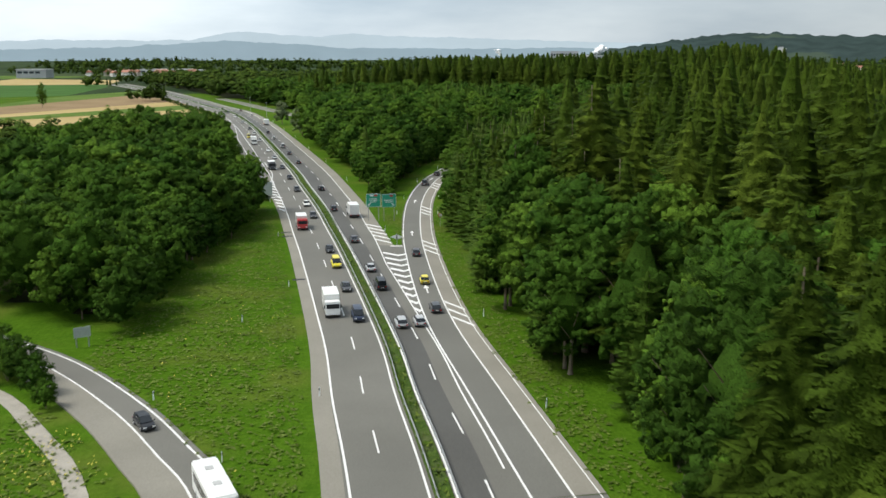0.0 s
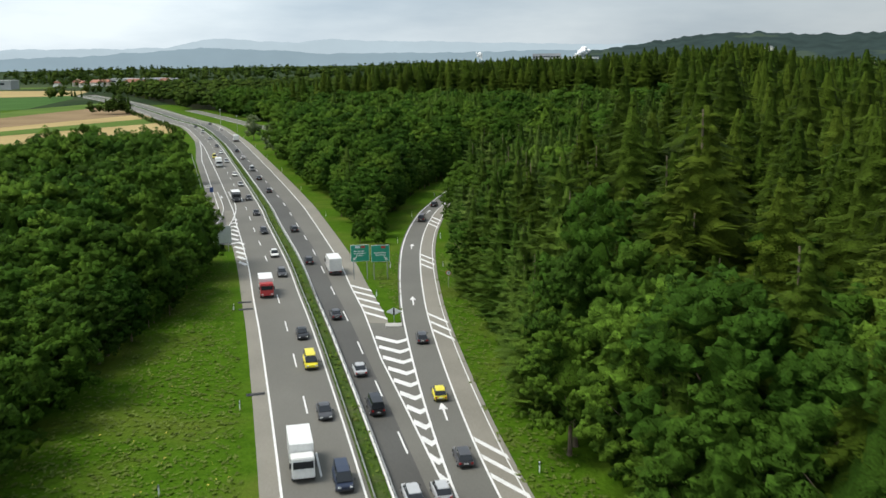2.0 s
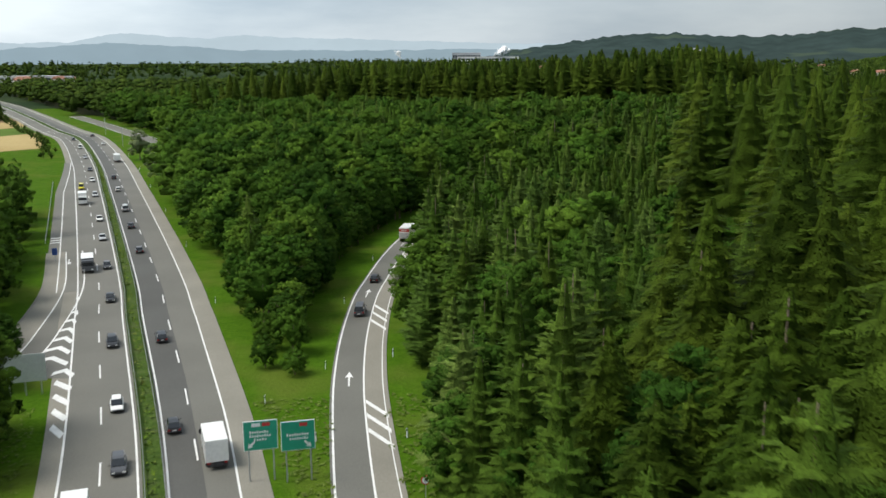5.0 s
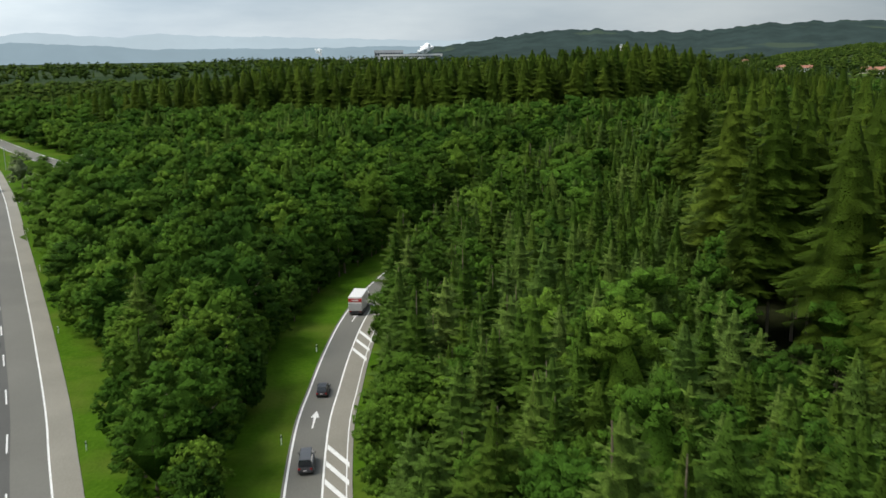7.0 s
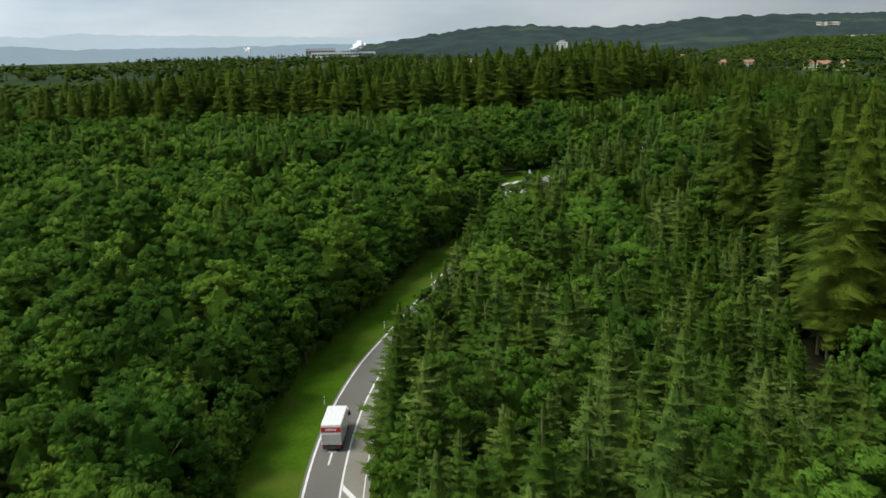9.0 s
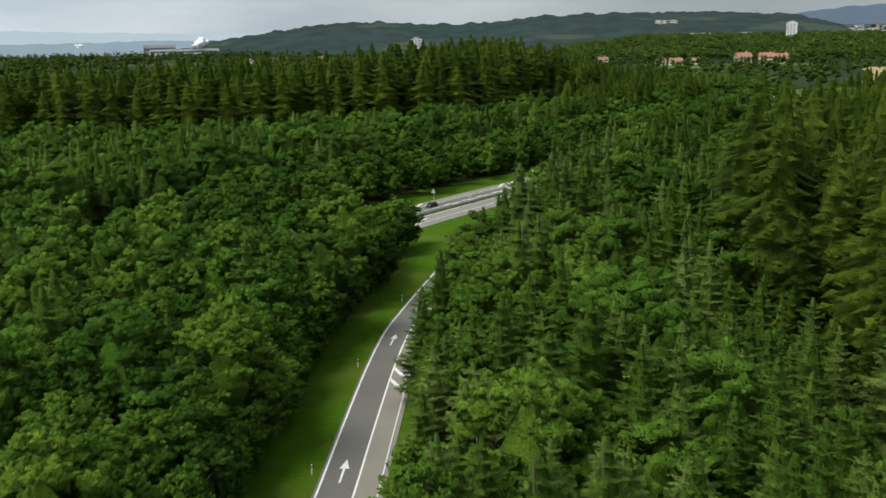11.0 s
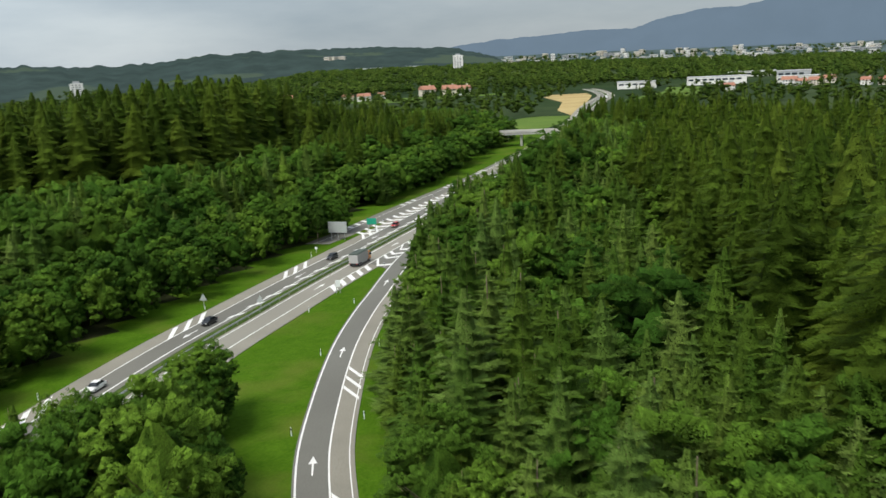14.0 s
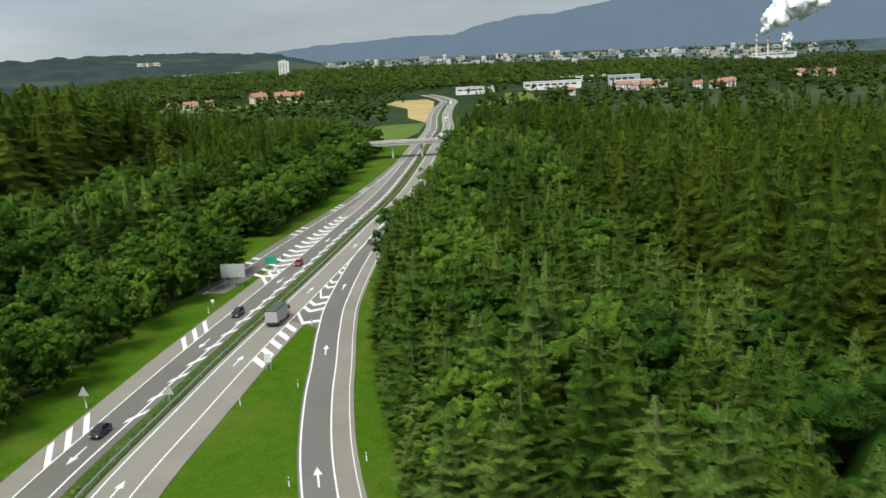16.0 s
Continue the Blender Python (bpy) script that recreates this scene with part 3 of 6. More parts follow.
def spruce(tiers, boughs, twigs, base, wide, slope, tilt):
    """The crown of a conifer one metre high: whorls of single boughs with side twigs round a dark core."""
    verts, outs, rims = [], [], []
    bulge = rng.uniform(0.52, 0.78)

    def reach(f):
        return wide * (1 - f) ** bulge * min(1.0, 0.72 + 2.2 * f) + 0.016

    for i in range(tiers):
        f = (i + rng.uniform(-0.25, 0.25)) / tiers
        f = min(max(f, 0.0), 0.985)
        h, r = base + (0.97 - base) * f, reach(f)
        k = max(4, int(round(boughs * (1 - 0.45 * f))))
        turn = rng.uniform(0, 6.3)
        for j in range(k):
            a = turn + j * 2 * math.pi / k + rng.normal(0, 0.22)
            o, s = np.array([math.cos(a), math.sin(a), 0]), np.array([-math.sin(a), math.cos(a), 0])
            far = r * rng.uniform(0.75, 1.38)
            root = o * far * 0.08 + (0, 0, h - slope * 0.10 * far)
            tip = o * far + (0, 0, h + slope * far + rng.normal(0, 0.10) * far)
            knee = o * far * 0.55 + (0, 0, h + slope * far * 0.42 + 0.10 * far)
            side = s * far * rng.uniform(0.38, 0.55) - np.array([0, 0, far * 0.18])
            left, right = o * far * 0.60 + (0, 0, h + slope * far * 0.55) + side, o * far * 0.60 + (0, 0, h + slope * far * 0.55) + side * (-1, -1, 1)
            tris = [root, left, knee, knee, left, tip, knee, tip, right, root, knee, right] if twigs > 1 else [root, left, tip, root, tip, right]
            frays = [0.0, 0.95, 0.0, 0.0, 0.95, 0.6, 0.0, 0.6, 0.95, 0.0, 0.0, 0.95] if twigs > 1 else [0.0, 0.95, 0.4, 0.0, 0.4, 0.95]
            for q in range(twigs):
                u, w = 0.25 + 0.6 * (q + rng.uniform(0, 1)) / twigs, 1 - 2 * (q % 2)
                c = knee * (1 - u) + tip * u
                d = (o * 0.65 + s * w * 0.85 + np.array([0, 0, slope * 0.6 + rng.normal(0.05, 0.15)])) * far * rng.uniform(0.28, 0.46)
                e = (o * 0.7 - s * w * 0.4) * far * 0.13
                tris += [c - e, c + e, c + d]
                frays += [0.1, 0.1, 0.75]
            verts += tris
            rims += frays
            outs += [unit(o * 0.75 + np.array([0, 0, tilt]) + s * rng.normal(0, 0.15))] * len(tris)
    rings, n = (4, 6) if tiers > 8 else (1, 5)
    for i in range(rings):
        f0, f1 = i / rings, (i + 1) / rings
        for j in range(n):
            p = []
            for f, q in ((f0, j), (f0, j + 1), (f1, j + 1), (f1, j)):
                a = q * 2 * math.pi / n + 0.4
                o = np.array([math.cos(a), math.sin(a), 0])
                p.append((o * reach(f) * 0.55 + (0, 0, base + (0.97 - base) * f), unit(o + (0, 0, 0.4))))
            for q in (0, 1, 2, 0, 2, 3):
                verts.append(p[q][0])
                outs.append(p[q][1])
                rims.append(0.30)
    return np.array(verts), np.array(outs), np.array(rims)


def triangles(name, v, mat, parent=None, puff=None, tone=None, rim=None):
    """A mesh from loose triangles; puff: the way out of the clump, tone: a number for each tree, rim: where a spray frays."""
    n = len(v) // 3
    me = bpy.data.meshes.new(name)
    me.vertices.add(3 * n)
    me.vertices.foreach_set("co", np.ascontiguousarray(v[: 3 * n], np.float32).ravel())
    me.loops.add(3 * n)
    me.loops.foreach_set("vertex_index", np.arange(3 * n, dtype=np.int32))
    me.polygons.add(n)
    me.polygons.foreach_set("loop_start", np.arange(0, 3 * n, 3, dtype=np.int32))
    me.update(calc_edges=True)
    if puff is not None:
        me.attributes.new("puff", "FLOAT_VECTOR", "POINT").data.foreach_set("vector", np.ascontiguousarray(puff, np.float32).ravel())
    if tone is not None:
        me.attributes.new("tone", "FLOAT", "POINT").data.foreach_set("value", np.ascontiguousarray(tone, np.float32))
    if rim is not None:
        me.attributes.new("rim", "FLOAT", "POINT").data.foreach_set("value", np.ascontiguousarray(rim, np.float32))
    me.materials.append(mat)
    ob = new(name, me)
    if parent:
        ob.parent = parent
    return ob


LEAFY, CONIC, YOUNG, BUSH = range(4)
KINDS = {LEAFY: LEAF, CONIC: NEEDLE, YOUNG: NEEDLE_YOUNG, BUSH: LEAF}
SPRAYS = {LEAFY: LEAF_BIG, CONIC: NEEDLE_BIG, YOUNG: YOUNG_BIG, BUSH: LEAF_BIG}


def crown(kind, level):
    """level 0: beside the ramp, 1: the woods round it, 2 and 3: farther off. One metre high."""
    if kind in (LEAFY, BUSH):
        n, lumps, size = ((506, 46, 0.040), (168, 24, 0.066), (55, 11, 0.108), (0, 5, 0.2))[level]
        return broadleaf(n, lumps, size, 0.88 if kind == LEAFY else 1.7)
    if kind == CONIC:
        return spruce(*((26, 10, 5), (22, 9, 1), (15, 7, 0), (5, 5, 0))[level], 0.28, 0.150, -0.36, 0.80)
    return spruce(*((17, 10, 5), (17, 9, 1), (12, 7, 0), (5, 5, 0))[level], 0.04, 0.188, 0.12, 0.85)


def distance(line, x, y):
    """How far points lie to the right of a line (left: minus)."""
    best, sign = np.full(len(x), 1e9), np.ones(len(x))
    nr = normals(line)
    for i in range(0, len(line), 2):
        dx, dy = x - line[i, 0], y - line[i, 1]
        d = np.hypot(dx, dy)
        k = d < best
        best[k] = d[k]
        sign[k] = np.sign(dx * nr[i, 0] + dy * nr[i, 1])[k]
    return best * np.where(sign == 0, 1, sign)


def scatter(x0, x1, y0, y1, gap):
    nx, ny = int((x1 - x0) / gap), int((y1 - y0) / gap)
    gx, gy = np.meshgrid(np.arange(nx), np.arange(ny))
    x = x0 + (gx.ravel() + 0.5 * (gy.ravel() % 2)) * gap + rng.uniform(-0.38, 0.38, nx * ny) * gap
    y = y0 + gy.ravel() * gap + rng.uniform(-0.38, 0.38, nx * ny) * gap
    return x, y


def wooded(x, y, clearing=True):
    """Whether a place is wooded, the height of the wood there and which share of it is conifer."""
    dr, d1, d2, dl, dp = (distance(q, x, y) for q in (R1, M1, M2, LINK, LOOP))
    ok = (np.abs(dl) > 6.2) & (np.abs(dp) > 8) & (np.abs(d1) > 14.8)
    h, con = np.full(len(x), 15.0), np.full(len(x), 0.2)
    # right of the ramp
    f1 = (dr > np.interp(y, [215, 250, 285, 350, 375, 400], [10.4, 10.2, 8.3, 8.5, 10.8, 11.6])) & (d2 > 13.5) & (y > -60) & (x < 420) & ((d1 > 0) | (y < 60)) & (d1 > 17.5)
    f1 &= ~((x > 300) & (y < 250)) & ~((x > 300) & (d2 < 17))
    early = np.clip((215 - y) / 45, 0, 1)
    stand = np.where(y < 340, 56.0, 50.0)
    h_late = np.where(dr < stand, 14 + np.clip(dr - 9, 0, 25) * 0.08 - np.where(y < 340, np.clip(dr - 32, 0, 12) * 0.28, 0), 28.0 - np.clip((x - 100) / 90, 0, 1) * 6)
    h_early = 14 + np.clip((dr - 9) * 0.8, 0, 13)
    h1 = h_late * (1 - early) + h_early * early
    h1 = np.minimum(h1, np.interp(x, [140, 200], [13.0, 16.5]) + np.maximum(d2 - 13, 0) * 0.34)
    h1 = h1 + np.where((y > 340) & (y < 470) & (x < 150) & (dr < 26), np.clip((dr - 10) * 0.45, 0, 3.2), 0)
    crest = curve([(118, 431), (150, 452), (180, 467), (265, 524)], 6.0)
    off = np.min(np.hypot(x[:, None] - crest[:, 0], y[:, None] - crest[:, 1]), 1)
    h1 = np.maximum(h1, 21.0 - 0.6 * np.maximum(off - 3, 0) - 20 * (off > 9))
    h[f1], con[f1] = h1[f1], np.where(h1[f1] > 20, np.where((y[f1] < 150) & (dr[f1] < 34), 0.4, np.where((x[f1] > 120) & (y[f1] > 0.7 * x[f1] + 325), 0.62, 0.97)), np.where(y[f1] < 128, 0.06, 0.72))
    f1 &= (x < 45 + 0.55 * y) | (y > 330)
    if clearing:
        f1 &= ~((dr > 51) & (dr < 56) & (y > 200) & (y < 340) & (np.sin(y * 0.13) > -0.4))
        f1 &= ~((dr > 53) & (dr < 68) & (y > 210) & (y < 345) & (np.sin(y * 0.19 + 0.6) > 0.80))
        for px_, py_, pr_ in ((63, 289, 7), (60, 281, 5), (54, 262, 6), (148, 413, 9), (139, 404, 7), (169, 400, 8.5), (154, 422, 5.5), (186, 409, 7.5), (112, 389.5, 5.5), (172, 425, 5)):
            f1 &= np.hypot(x - px_, y - py_) > pr_
    # the wedge between motorway and ramp
    f2 = (dr < np.where(y > 385, -6.8, -8.6)) & (d1 > 15.5) & (d2 > 9.5) & (y > 222) & (y < 460) & ((dl < -6.2) | (x > 8)) & (x < 65)
    h[f2], con[f2] = np.minimum(13.4 + np.clip((y[f2] - 300) * 0.035, -2, 4.2), np.where(x[f2] > 40, 6.5, 9.5) + 0.45 * (d2[f2] - 9) + np.where(x[f2] < -5, 99, 0)), 0.05
    # beyond the second motorway and the link
    f3 = (d1 > 16) & (d1 < 1200) & (((d2 < -16) & (x > 8)) | ((dl > 9) & (x <= 8))) & (y < np.interp(x, [-300, 0, 200], [1050, 1150, 1450])) & (x < 330 + 0.1 * y) & ~((x > 160) & (d2 > -22))
    far3 = np.where(x > 8, -d2, dl)
    belt = y - np.interp(x, [-70, 0, 95, 150, 230, 310, 400], [622, 618, 597, 588, 640, 690, 760])
    tall = np.where(belt < 95, np.interp(x, [-120, -60, 0, 100, 150, 185, 225, 250, 300], [16, 26, 30.5, 32, 36, 39, 36.5, 30, 21]), 16.0)
    front = np.where(far3 > 38, 15.0 + np.clip(x - 100, 0, 150) * 0.045 - np.clip(x - 260, 0, 150) * 0.04, 11.5)
    h[f3], con[f3] = np.where(belt > 0, tall, front)[f3], np.where(belt > 0, np.interp(x, [-80, -20, 30], [0.25, 0.6, 0.97]) * np.where(belt > 95, 0.5, 1.0), np.where(far3 > 38, 0.55, 0.05))[f3]
    if clearing:
        f3 &= (np.abs(belt + 6) > 6) | (belt > 0)
        f3 &= (np.abs(far3 - 41) > 4) | (x > 190)
    # left of the first motorway
    f4 = (x < -40) & (y > 112) & (y < 345) & (d1 < np.where((y > 150) & (y < 232), -15, -19)) & (x > -40 - 0.6 * y)
    f4 &= np.hypot(x + 43.2 - 3.7 * np.clip((219.5 - y) / 12.5, 0, 1), y - np.clip(y, 209, 219.5)) > 3.2
    h[f4], con[f4] = 13.0 + rng.normal(0, 1, f4.sum()), 0.0
    ok &= f1 | f2 | f3 | f4
    return ok, h, con, dr


xs, ys = scatter(-120, 200, 30, 560, 3.8)
ok, hh, con, dr = wooded(xs, ys)
ok &= ~((ys < 60) & (xs < 0))
kinds = np.where(rng.uniform(0, 1, len(xs)) < con, np.where((hh > 20) & ~((xs > 105) & (ys > 0.7 * xs + 325) & (rng.uniform(0, 1, len(xs)) < 0.7)), CONIC, YOUNG), LEAFY)
ok &= rng.uniform(0, 1, len(ok)) > np.where(kinds == LEAFY, 0.46, np.where(kinds == CONIC, 0.32, 0.06))
xs, ys, hh, con, dr, kinds = (a[ok] for a in (xs, ys, hh, con, dr, kinds))
# a leafy fringe along the ramp's left side and the meadow
es = np.arange(near(R1, -8.2, 236), near(R1, 56, 401), 2.7)
ep = np.array([at(R1, q, -rng.uniform(6.6, 8.4)) for q in es])
edge = curve([(-49, 229), (-43.5, 205), (-42, 190), (-41.5, 174), (-44, 155), (-47, 137), (-49, 121)], 3.0)
ep = np.concatenate([ep, edge[np.hypot(edge[:, 0] + 43, edge[:, 1] - 216) > 7] + rng.normal(0, 0.6, (len(edge), 2))[np.hypot(edge[:, 0] + 43, edge[:, 1] - 216) > 7]])
es = np.zeros(len(ep))
xs, ys, dr = np.r_[xs, ep[:, 0]], np.r_[ys, ep[:, 1]], np.r_[dr, np.full(len(es), -7.0)]
hh, con, kinds = np.r_[hh, rng.uniform(6.5, 10.5, len(es))], np.r_[con, np.zeros(len(es))], np.r_[kinds, np.full(len(es), LEAFY)]
spot = np.abs(dr)
first = spot <= np.sort(spot)[min(640, len(spot) - 1)]
mid = ~first & (spot < 60)
mid_two = ~first & (spot >= 60) & (spot < 170)
hh = np.where(kinds == LEAFY, np.minimum(hh, 21.0), hh)
heights = hh * rng.normal(0.97, 0.15, len(xs)).clip(0.6, 1.3)

turns = rng.uniform(0, 360, len(xs))

LABELS = {LEAFY: ("broadleaf_tree", "leafy green broad-leaved tree in the roadside wood", "tree"), CONIC: ("spruce_tree", "tall dark green spruce with a bare lower trunk", "tree"), YOUNG: ("young_spruce", "dense young green conifer at the wood's edge", "tree")}


def tree(kind, tags=None, mat=None):
    name, label, cat = tags or LABELS[kind]
    e = tagged(new(name), label, cat, group=name + "s beside the roads")
    bm = bmesh.new()
    n, low = 7, []
    top = {LEAFY: 0.62, CONIC: 0.96, YOUNG: 0.95}[kind]
    lean = rng.normal(0, 0.012, 2)
    for h, r in ((0, 0.017), (0.02, 0.0125), (top * 0.5, 0.008), (top, 0.002)):
        low.append([bm.verts.new((math.cos(i * 2 * math.pi / n) * r + lean[0] * h, math.sin(i * 2 * math.pi / n) * r + lean[1] * h, h)) for i in range(n)])
    for a, b in zip(low, low[1:]):
        for i in range(n):
            bm.faces.new((a[i], a[(i + 1) % n], b[(i + 1) % n], b[i]))
    if kind == LEAFY:
        for _ in range(7):
            h0, a = rng.uniform(0.22, 0.5), rng.uniform(0, 2 * math.pi)
            p, q = Vector((0, 0, h0)), Vector((math.cos(a) * 0.17, math.sin(a) * 0.17, h0 + 0.22))
            side = Vector((-math.sin(a), math.cos(a), 0)) * 0.005
            up = Vector((0, 0, 0.005))
            r0 = [bm.verts.new(p + s) for s in (side, up, -side, -up)]
            r1_ = [bm.verts.new(q + s * 0.4) for s in (side, up, -side, -up)]
            for i in range(4):
                bm.faces.new((r0[i], r0[(i + 1) % 4], r1_[(i + 1) % 4], r1_[i]))
    obj("trunk", bm, BARK, e)
    v, o, r = crown(kind, 0)
    triangles("crown", v, mat or KINDS[kind], e, o, None, r)
    return e


def poles(x, y, h, name, label):
    """Bare stems under the crowns of a stand, in one object."""
    k, out = 5, []
    for a, b_, c in zip(x, y, h):
        ang = np.arange(k + 1) * 2 * math.pi / k
        lo = np.stack([a + 0.24 * np.cos(ang), b_ + 0.24 * np.sin(ang), np.zeros(k + 1)], 1)
        hi = np.stack([a + 0.13 * np.cos(ang), b_ + 0.13 * np.sin(ang), np.full(k + 1, c * 0.6)], 1)
        for i in range(k):
            out += [lo[i], lo[i + 1], hi[i + 1], lo[i], hi[i + 1], hi[i]]
    return tagged(triangles(name, np.array(out), PALE_BARK), label, "woods", kind="stuff")


def place_tree(e, x, y, h, turn, wide):
    m = pose(x, y, -0.05, 0, 0, turn) @ Matrix.Diagonal((h * wide, h * wide, h, 1))
    e.matrix_basis = m
    return e


masters = {k: [tree(k) for _ in range(4 if k == LEAFY else 3)] for k in LABELS}
used = set()
for x, y, h, k, t in zip(xs[first], ys[first], heights[first], kinds[first], turns[first]):
    e = masters[k][rng.integers(len(masters[k]))]
    if e.name in used:
        e = copy_thing(e, Matrix())
    used.add(e.name)
    place_tree(e, x, y, h, t, rng.uniform(0.85, 1.25) * (1.12 if k == LEAFY else 1.0))


def woods(name, label, x, y, h, k, level, wide=1.0):
    """Many trees in one object a kind."""
    for kind in sorted(set(k)):
        base = [crown(kind, level) for _ in range(5)]
        pick = np.nonzero(k == kind)[0]
        which = rng.integers(0, 5, len(pick))
        out, puffs, tones, rims = [], [], [], []
        for i in range(5):
            p = pick[which == i]
            a = rng.uniform(0, 2 * math.pi, len(p))
            w = h[p] * wide * rng.uniform(0.85, 1.25, len(p))
            c, s = np.cos(a)[:, None], np.sin(a)[:, None]
            (bx, by, bz), (ox, oy, oz) = base[i][0].T, base[i][1].T
            v = np.stack([x[p][:, None] + w[:, None] * (c * bx - s * by), y[p][:, None] + w[:, None] * (s * bx + c * by), h[p][:, None] * bz], -1)
            out.append(v.reshape(-1, 3))
            puffs.append(np.stack([c * ox - s * oy, s * ox + c * oy, np.broadcast_to(oz, (len(p), len(oz)))], -1).reshape(-1, 3))
            tones.append(np.repeat(rng.uniform(0, 1, len(p)), len(bx)))
            rims.append(np.tile(base[i][2], len(p)))
        mat = FAR_WOOD if level == 3 else SPRAYS[kind]
        tagged(triangles(name, np.concatenate(out), mat, None, np.concatenate(puffs), np.concatenate(tones), np.concatenate(rims)), label, "woods", kind="stuff")


woods("woodland", "dense green mixed wood on both sides of the roads", xs[mid], ys[mid], heights[mid], kinds[mid], 1, 1.1)
stems = (mid | mid_two) & (kinds == CONIC)
poles(xs[stems], ys[stems], heights[stems], "stand_of_stems", "bare grey-brown spruce stems inside the tall stand")
woods("woodland", "dense green mixed wood farther from the ramp", xs[mid_two], ys[mid_two], heights[mid_two], kinds[mid_two], 2, 1.15)
rest = ~first & ~mid & ~mid_two
x2, y2 = scatter(-420, 480, 40, 1450, 11.5)
keep = ~((x2 > -120) & (x2 < 200) & (y2 < 560)) & ~((x2 >= 200) & (x2 < 330) & (y2 > 390) & (y2 < 600)) & ~((x2 > -140) & (x2 < 400) & (y2 >= 550) & (y2 < 740))
x3, y3 = scatter(-140, 400, 552, 740, 6.6)
x4, y4 = scatter(200, 330, 390, 600, 5.0)
x2, y2 = np.r_[x2[keep], x3, x4], np.r_[y2[keep], y3, y4]
ok, h2, c2, _ = wooded(x2, y2)
x2, y2, h2, c2 = (a[ok] for a in (x2, y2, h2, c2))
x2, y2 = np.r_[x2, xs[rest]], np.r_[y2, ys[rest]]
h2, c2 = np.r_[h2, hh[rest]], np.r_[c2, con[rest]]
k2 = np.where(rng.uniform(0, 1, len(x2)) < c2, np.where((h2 > 19) & ~((x2 > 105) & (x2 < 330) & (y2 > 0.7 * x2 + 325) & (y2 < 600) & (distance(M2, x2, y2) > 0) & (rng.uniform(0, 1, len(x2)) < 0.7)), CONIC, YOUNG), LEAFY)
h2 = np.where(k2 == LEAFY, np.minimum(h2, 16.0), h2) * rng.uniform(0.82, 1.12, len(x2))
belt_in = (x2 > -140) & (x2 < 400) & (y2 < 740) & ((y2 > 470) | (x2 > 200) & (y2 > 390) & (x2 < 330))
woods("spruce_belt", "tall dark spruce belt behind the motorway", x2[belt_in], y2[belt_in], h2[belt_in], k2[belt_in], 2, 1.3)
x2, y2, h2, k2 = (q[~belt_in] for q in (x2, y2, h2, k2))
woods("far_woodland", "dark green woodland reaching to the far hills", x2, y2, h2, k2, 3, 1.55)


# pale willows along the first motorway, bushes at the wedge's tip and beside the slip road
w0 = tree(LEAFY, ("willow_tree", "pale grey-green willow beside the motorway", "tree"), PALE_LEAF)
for i, (x, y, h, wide) in enumerate(((-60.5, 398, 13.5, 1.5), (-54, 430, 14.5, 1.4), (-64, 414, 11, 1.3), (-80, 462, 12, 1.4))):
    place_tree(w0 if i == 0 else copy_thing(w0, Matrix()), x, y, h, 70 * i, wide)


lone = copy_thing(masters[LEAFY][0], Matrix())
place_tree(lone, -254, 596, 17, 0, 0.75)


def bush():
    e = tagged(new("bush"), "rounded green bush in the roadside grass", "bush", group="bushes beside the roads")
    bm = bmesh.new()
    for k in range(4):
        a = k * 1.6
        p, q = Vector((0, 0, 0)), Vector((math.cos(a) * 0.2, math.sin(a) * 0.2, 0.6))
        s_ = Vector((-math.sin(a), math.cos(a), 0)) * 0.02
        f_ = [bm.verts.new(p + s_), bm.verts.new(p - s_), bm.verts.new(q - s_ * 0.3), bm.verts.new(q + s_ * 0.3)]
        bm.faces.new(f_)
    obj("stems", bm, BARK, e)
    v, o, r = crown(BUSH, 0)
    triangles("crown", v, LEAF, e, o, None, r)
    return e


b0 = bush()
for i, (x, y, h, wide) in enumerate(((-17.3, 226, 4.4, 0.9), (-13.6, 223, 3.4, 1.1), (-14.2, 231, 7.0, 0.8), (-17.5, 233, 5.5, 0.8), (-49, 99, 6.0, 0.9), (-45.5, 96, 5.4, 0.9), (-52.5, 102, 5.8, 0.9), (-42.5, 92.5, 4.6, 0.9), (-57, 105, 6.0, 0.9), (-40, 88.5, 3.4, 0.9), (-47.5, 96.5, 4.5, 1.0))):
    place_tree(b0 if i == 0 else copy_thing(b0, Matrix()), x, y, h, 50 * i, wide)

# tufts of long grass and yellow flowers in the meadow
TUFT = foliage("grass_tufts", (0.046, 0.088, 0.010), (0.066, 0.112, 0.014), (0.098, 0.120, 0.032), leaf=9.0)
med = []
for line, q0, q1 in ((M1, near(M1, 4, 40), near(M1, -105, 490)), (M2, near(M2, 30, 428), near(M2, 330, 600))):
    for q in rng.uniform(q0, q1, 1500):
        med.append((*at(line, q, rng.normal(-0.1, 0.32)), 0.28))
med = np.array(med)
tagged(triangles("median_plants", leaves(med, np.tile((0.0, 0.0, 0.4), (len(med), 1)), rng.uniform(0.2, 0.45, len(med)), 0.5, 0.5), TUFT, None, np.tile((0.0, 0.0, 1.0), (3 * len(med), 1)), np.repeat(rng.uniform(0, 1, len(med)), 3)), "low shrubs and weeds between the guard rails of the median", "shrubs", kind="stuff")
FLOWER = plain("yellow_flowers", (0.42, 0.36, 0.05), 0.8)
gx, gy = rng.uniform(-45, 25, 30000), rng.uniform(66, 215, 30000)
d1_, dr_, dp_, dt_ = (distance(q, gx, gy) for q in (M1, R1, LOOP, TRACK))
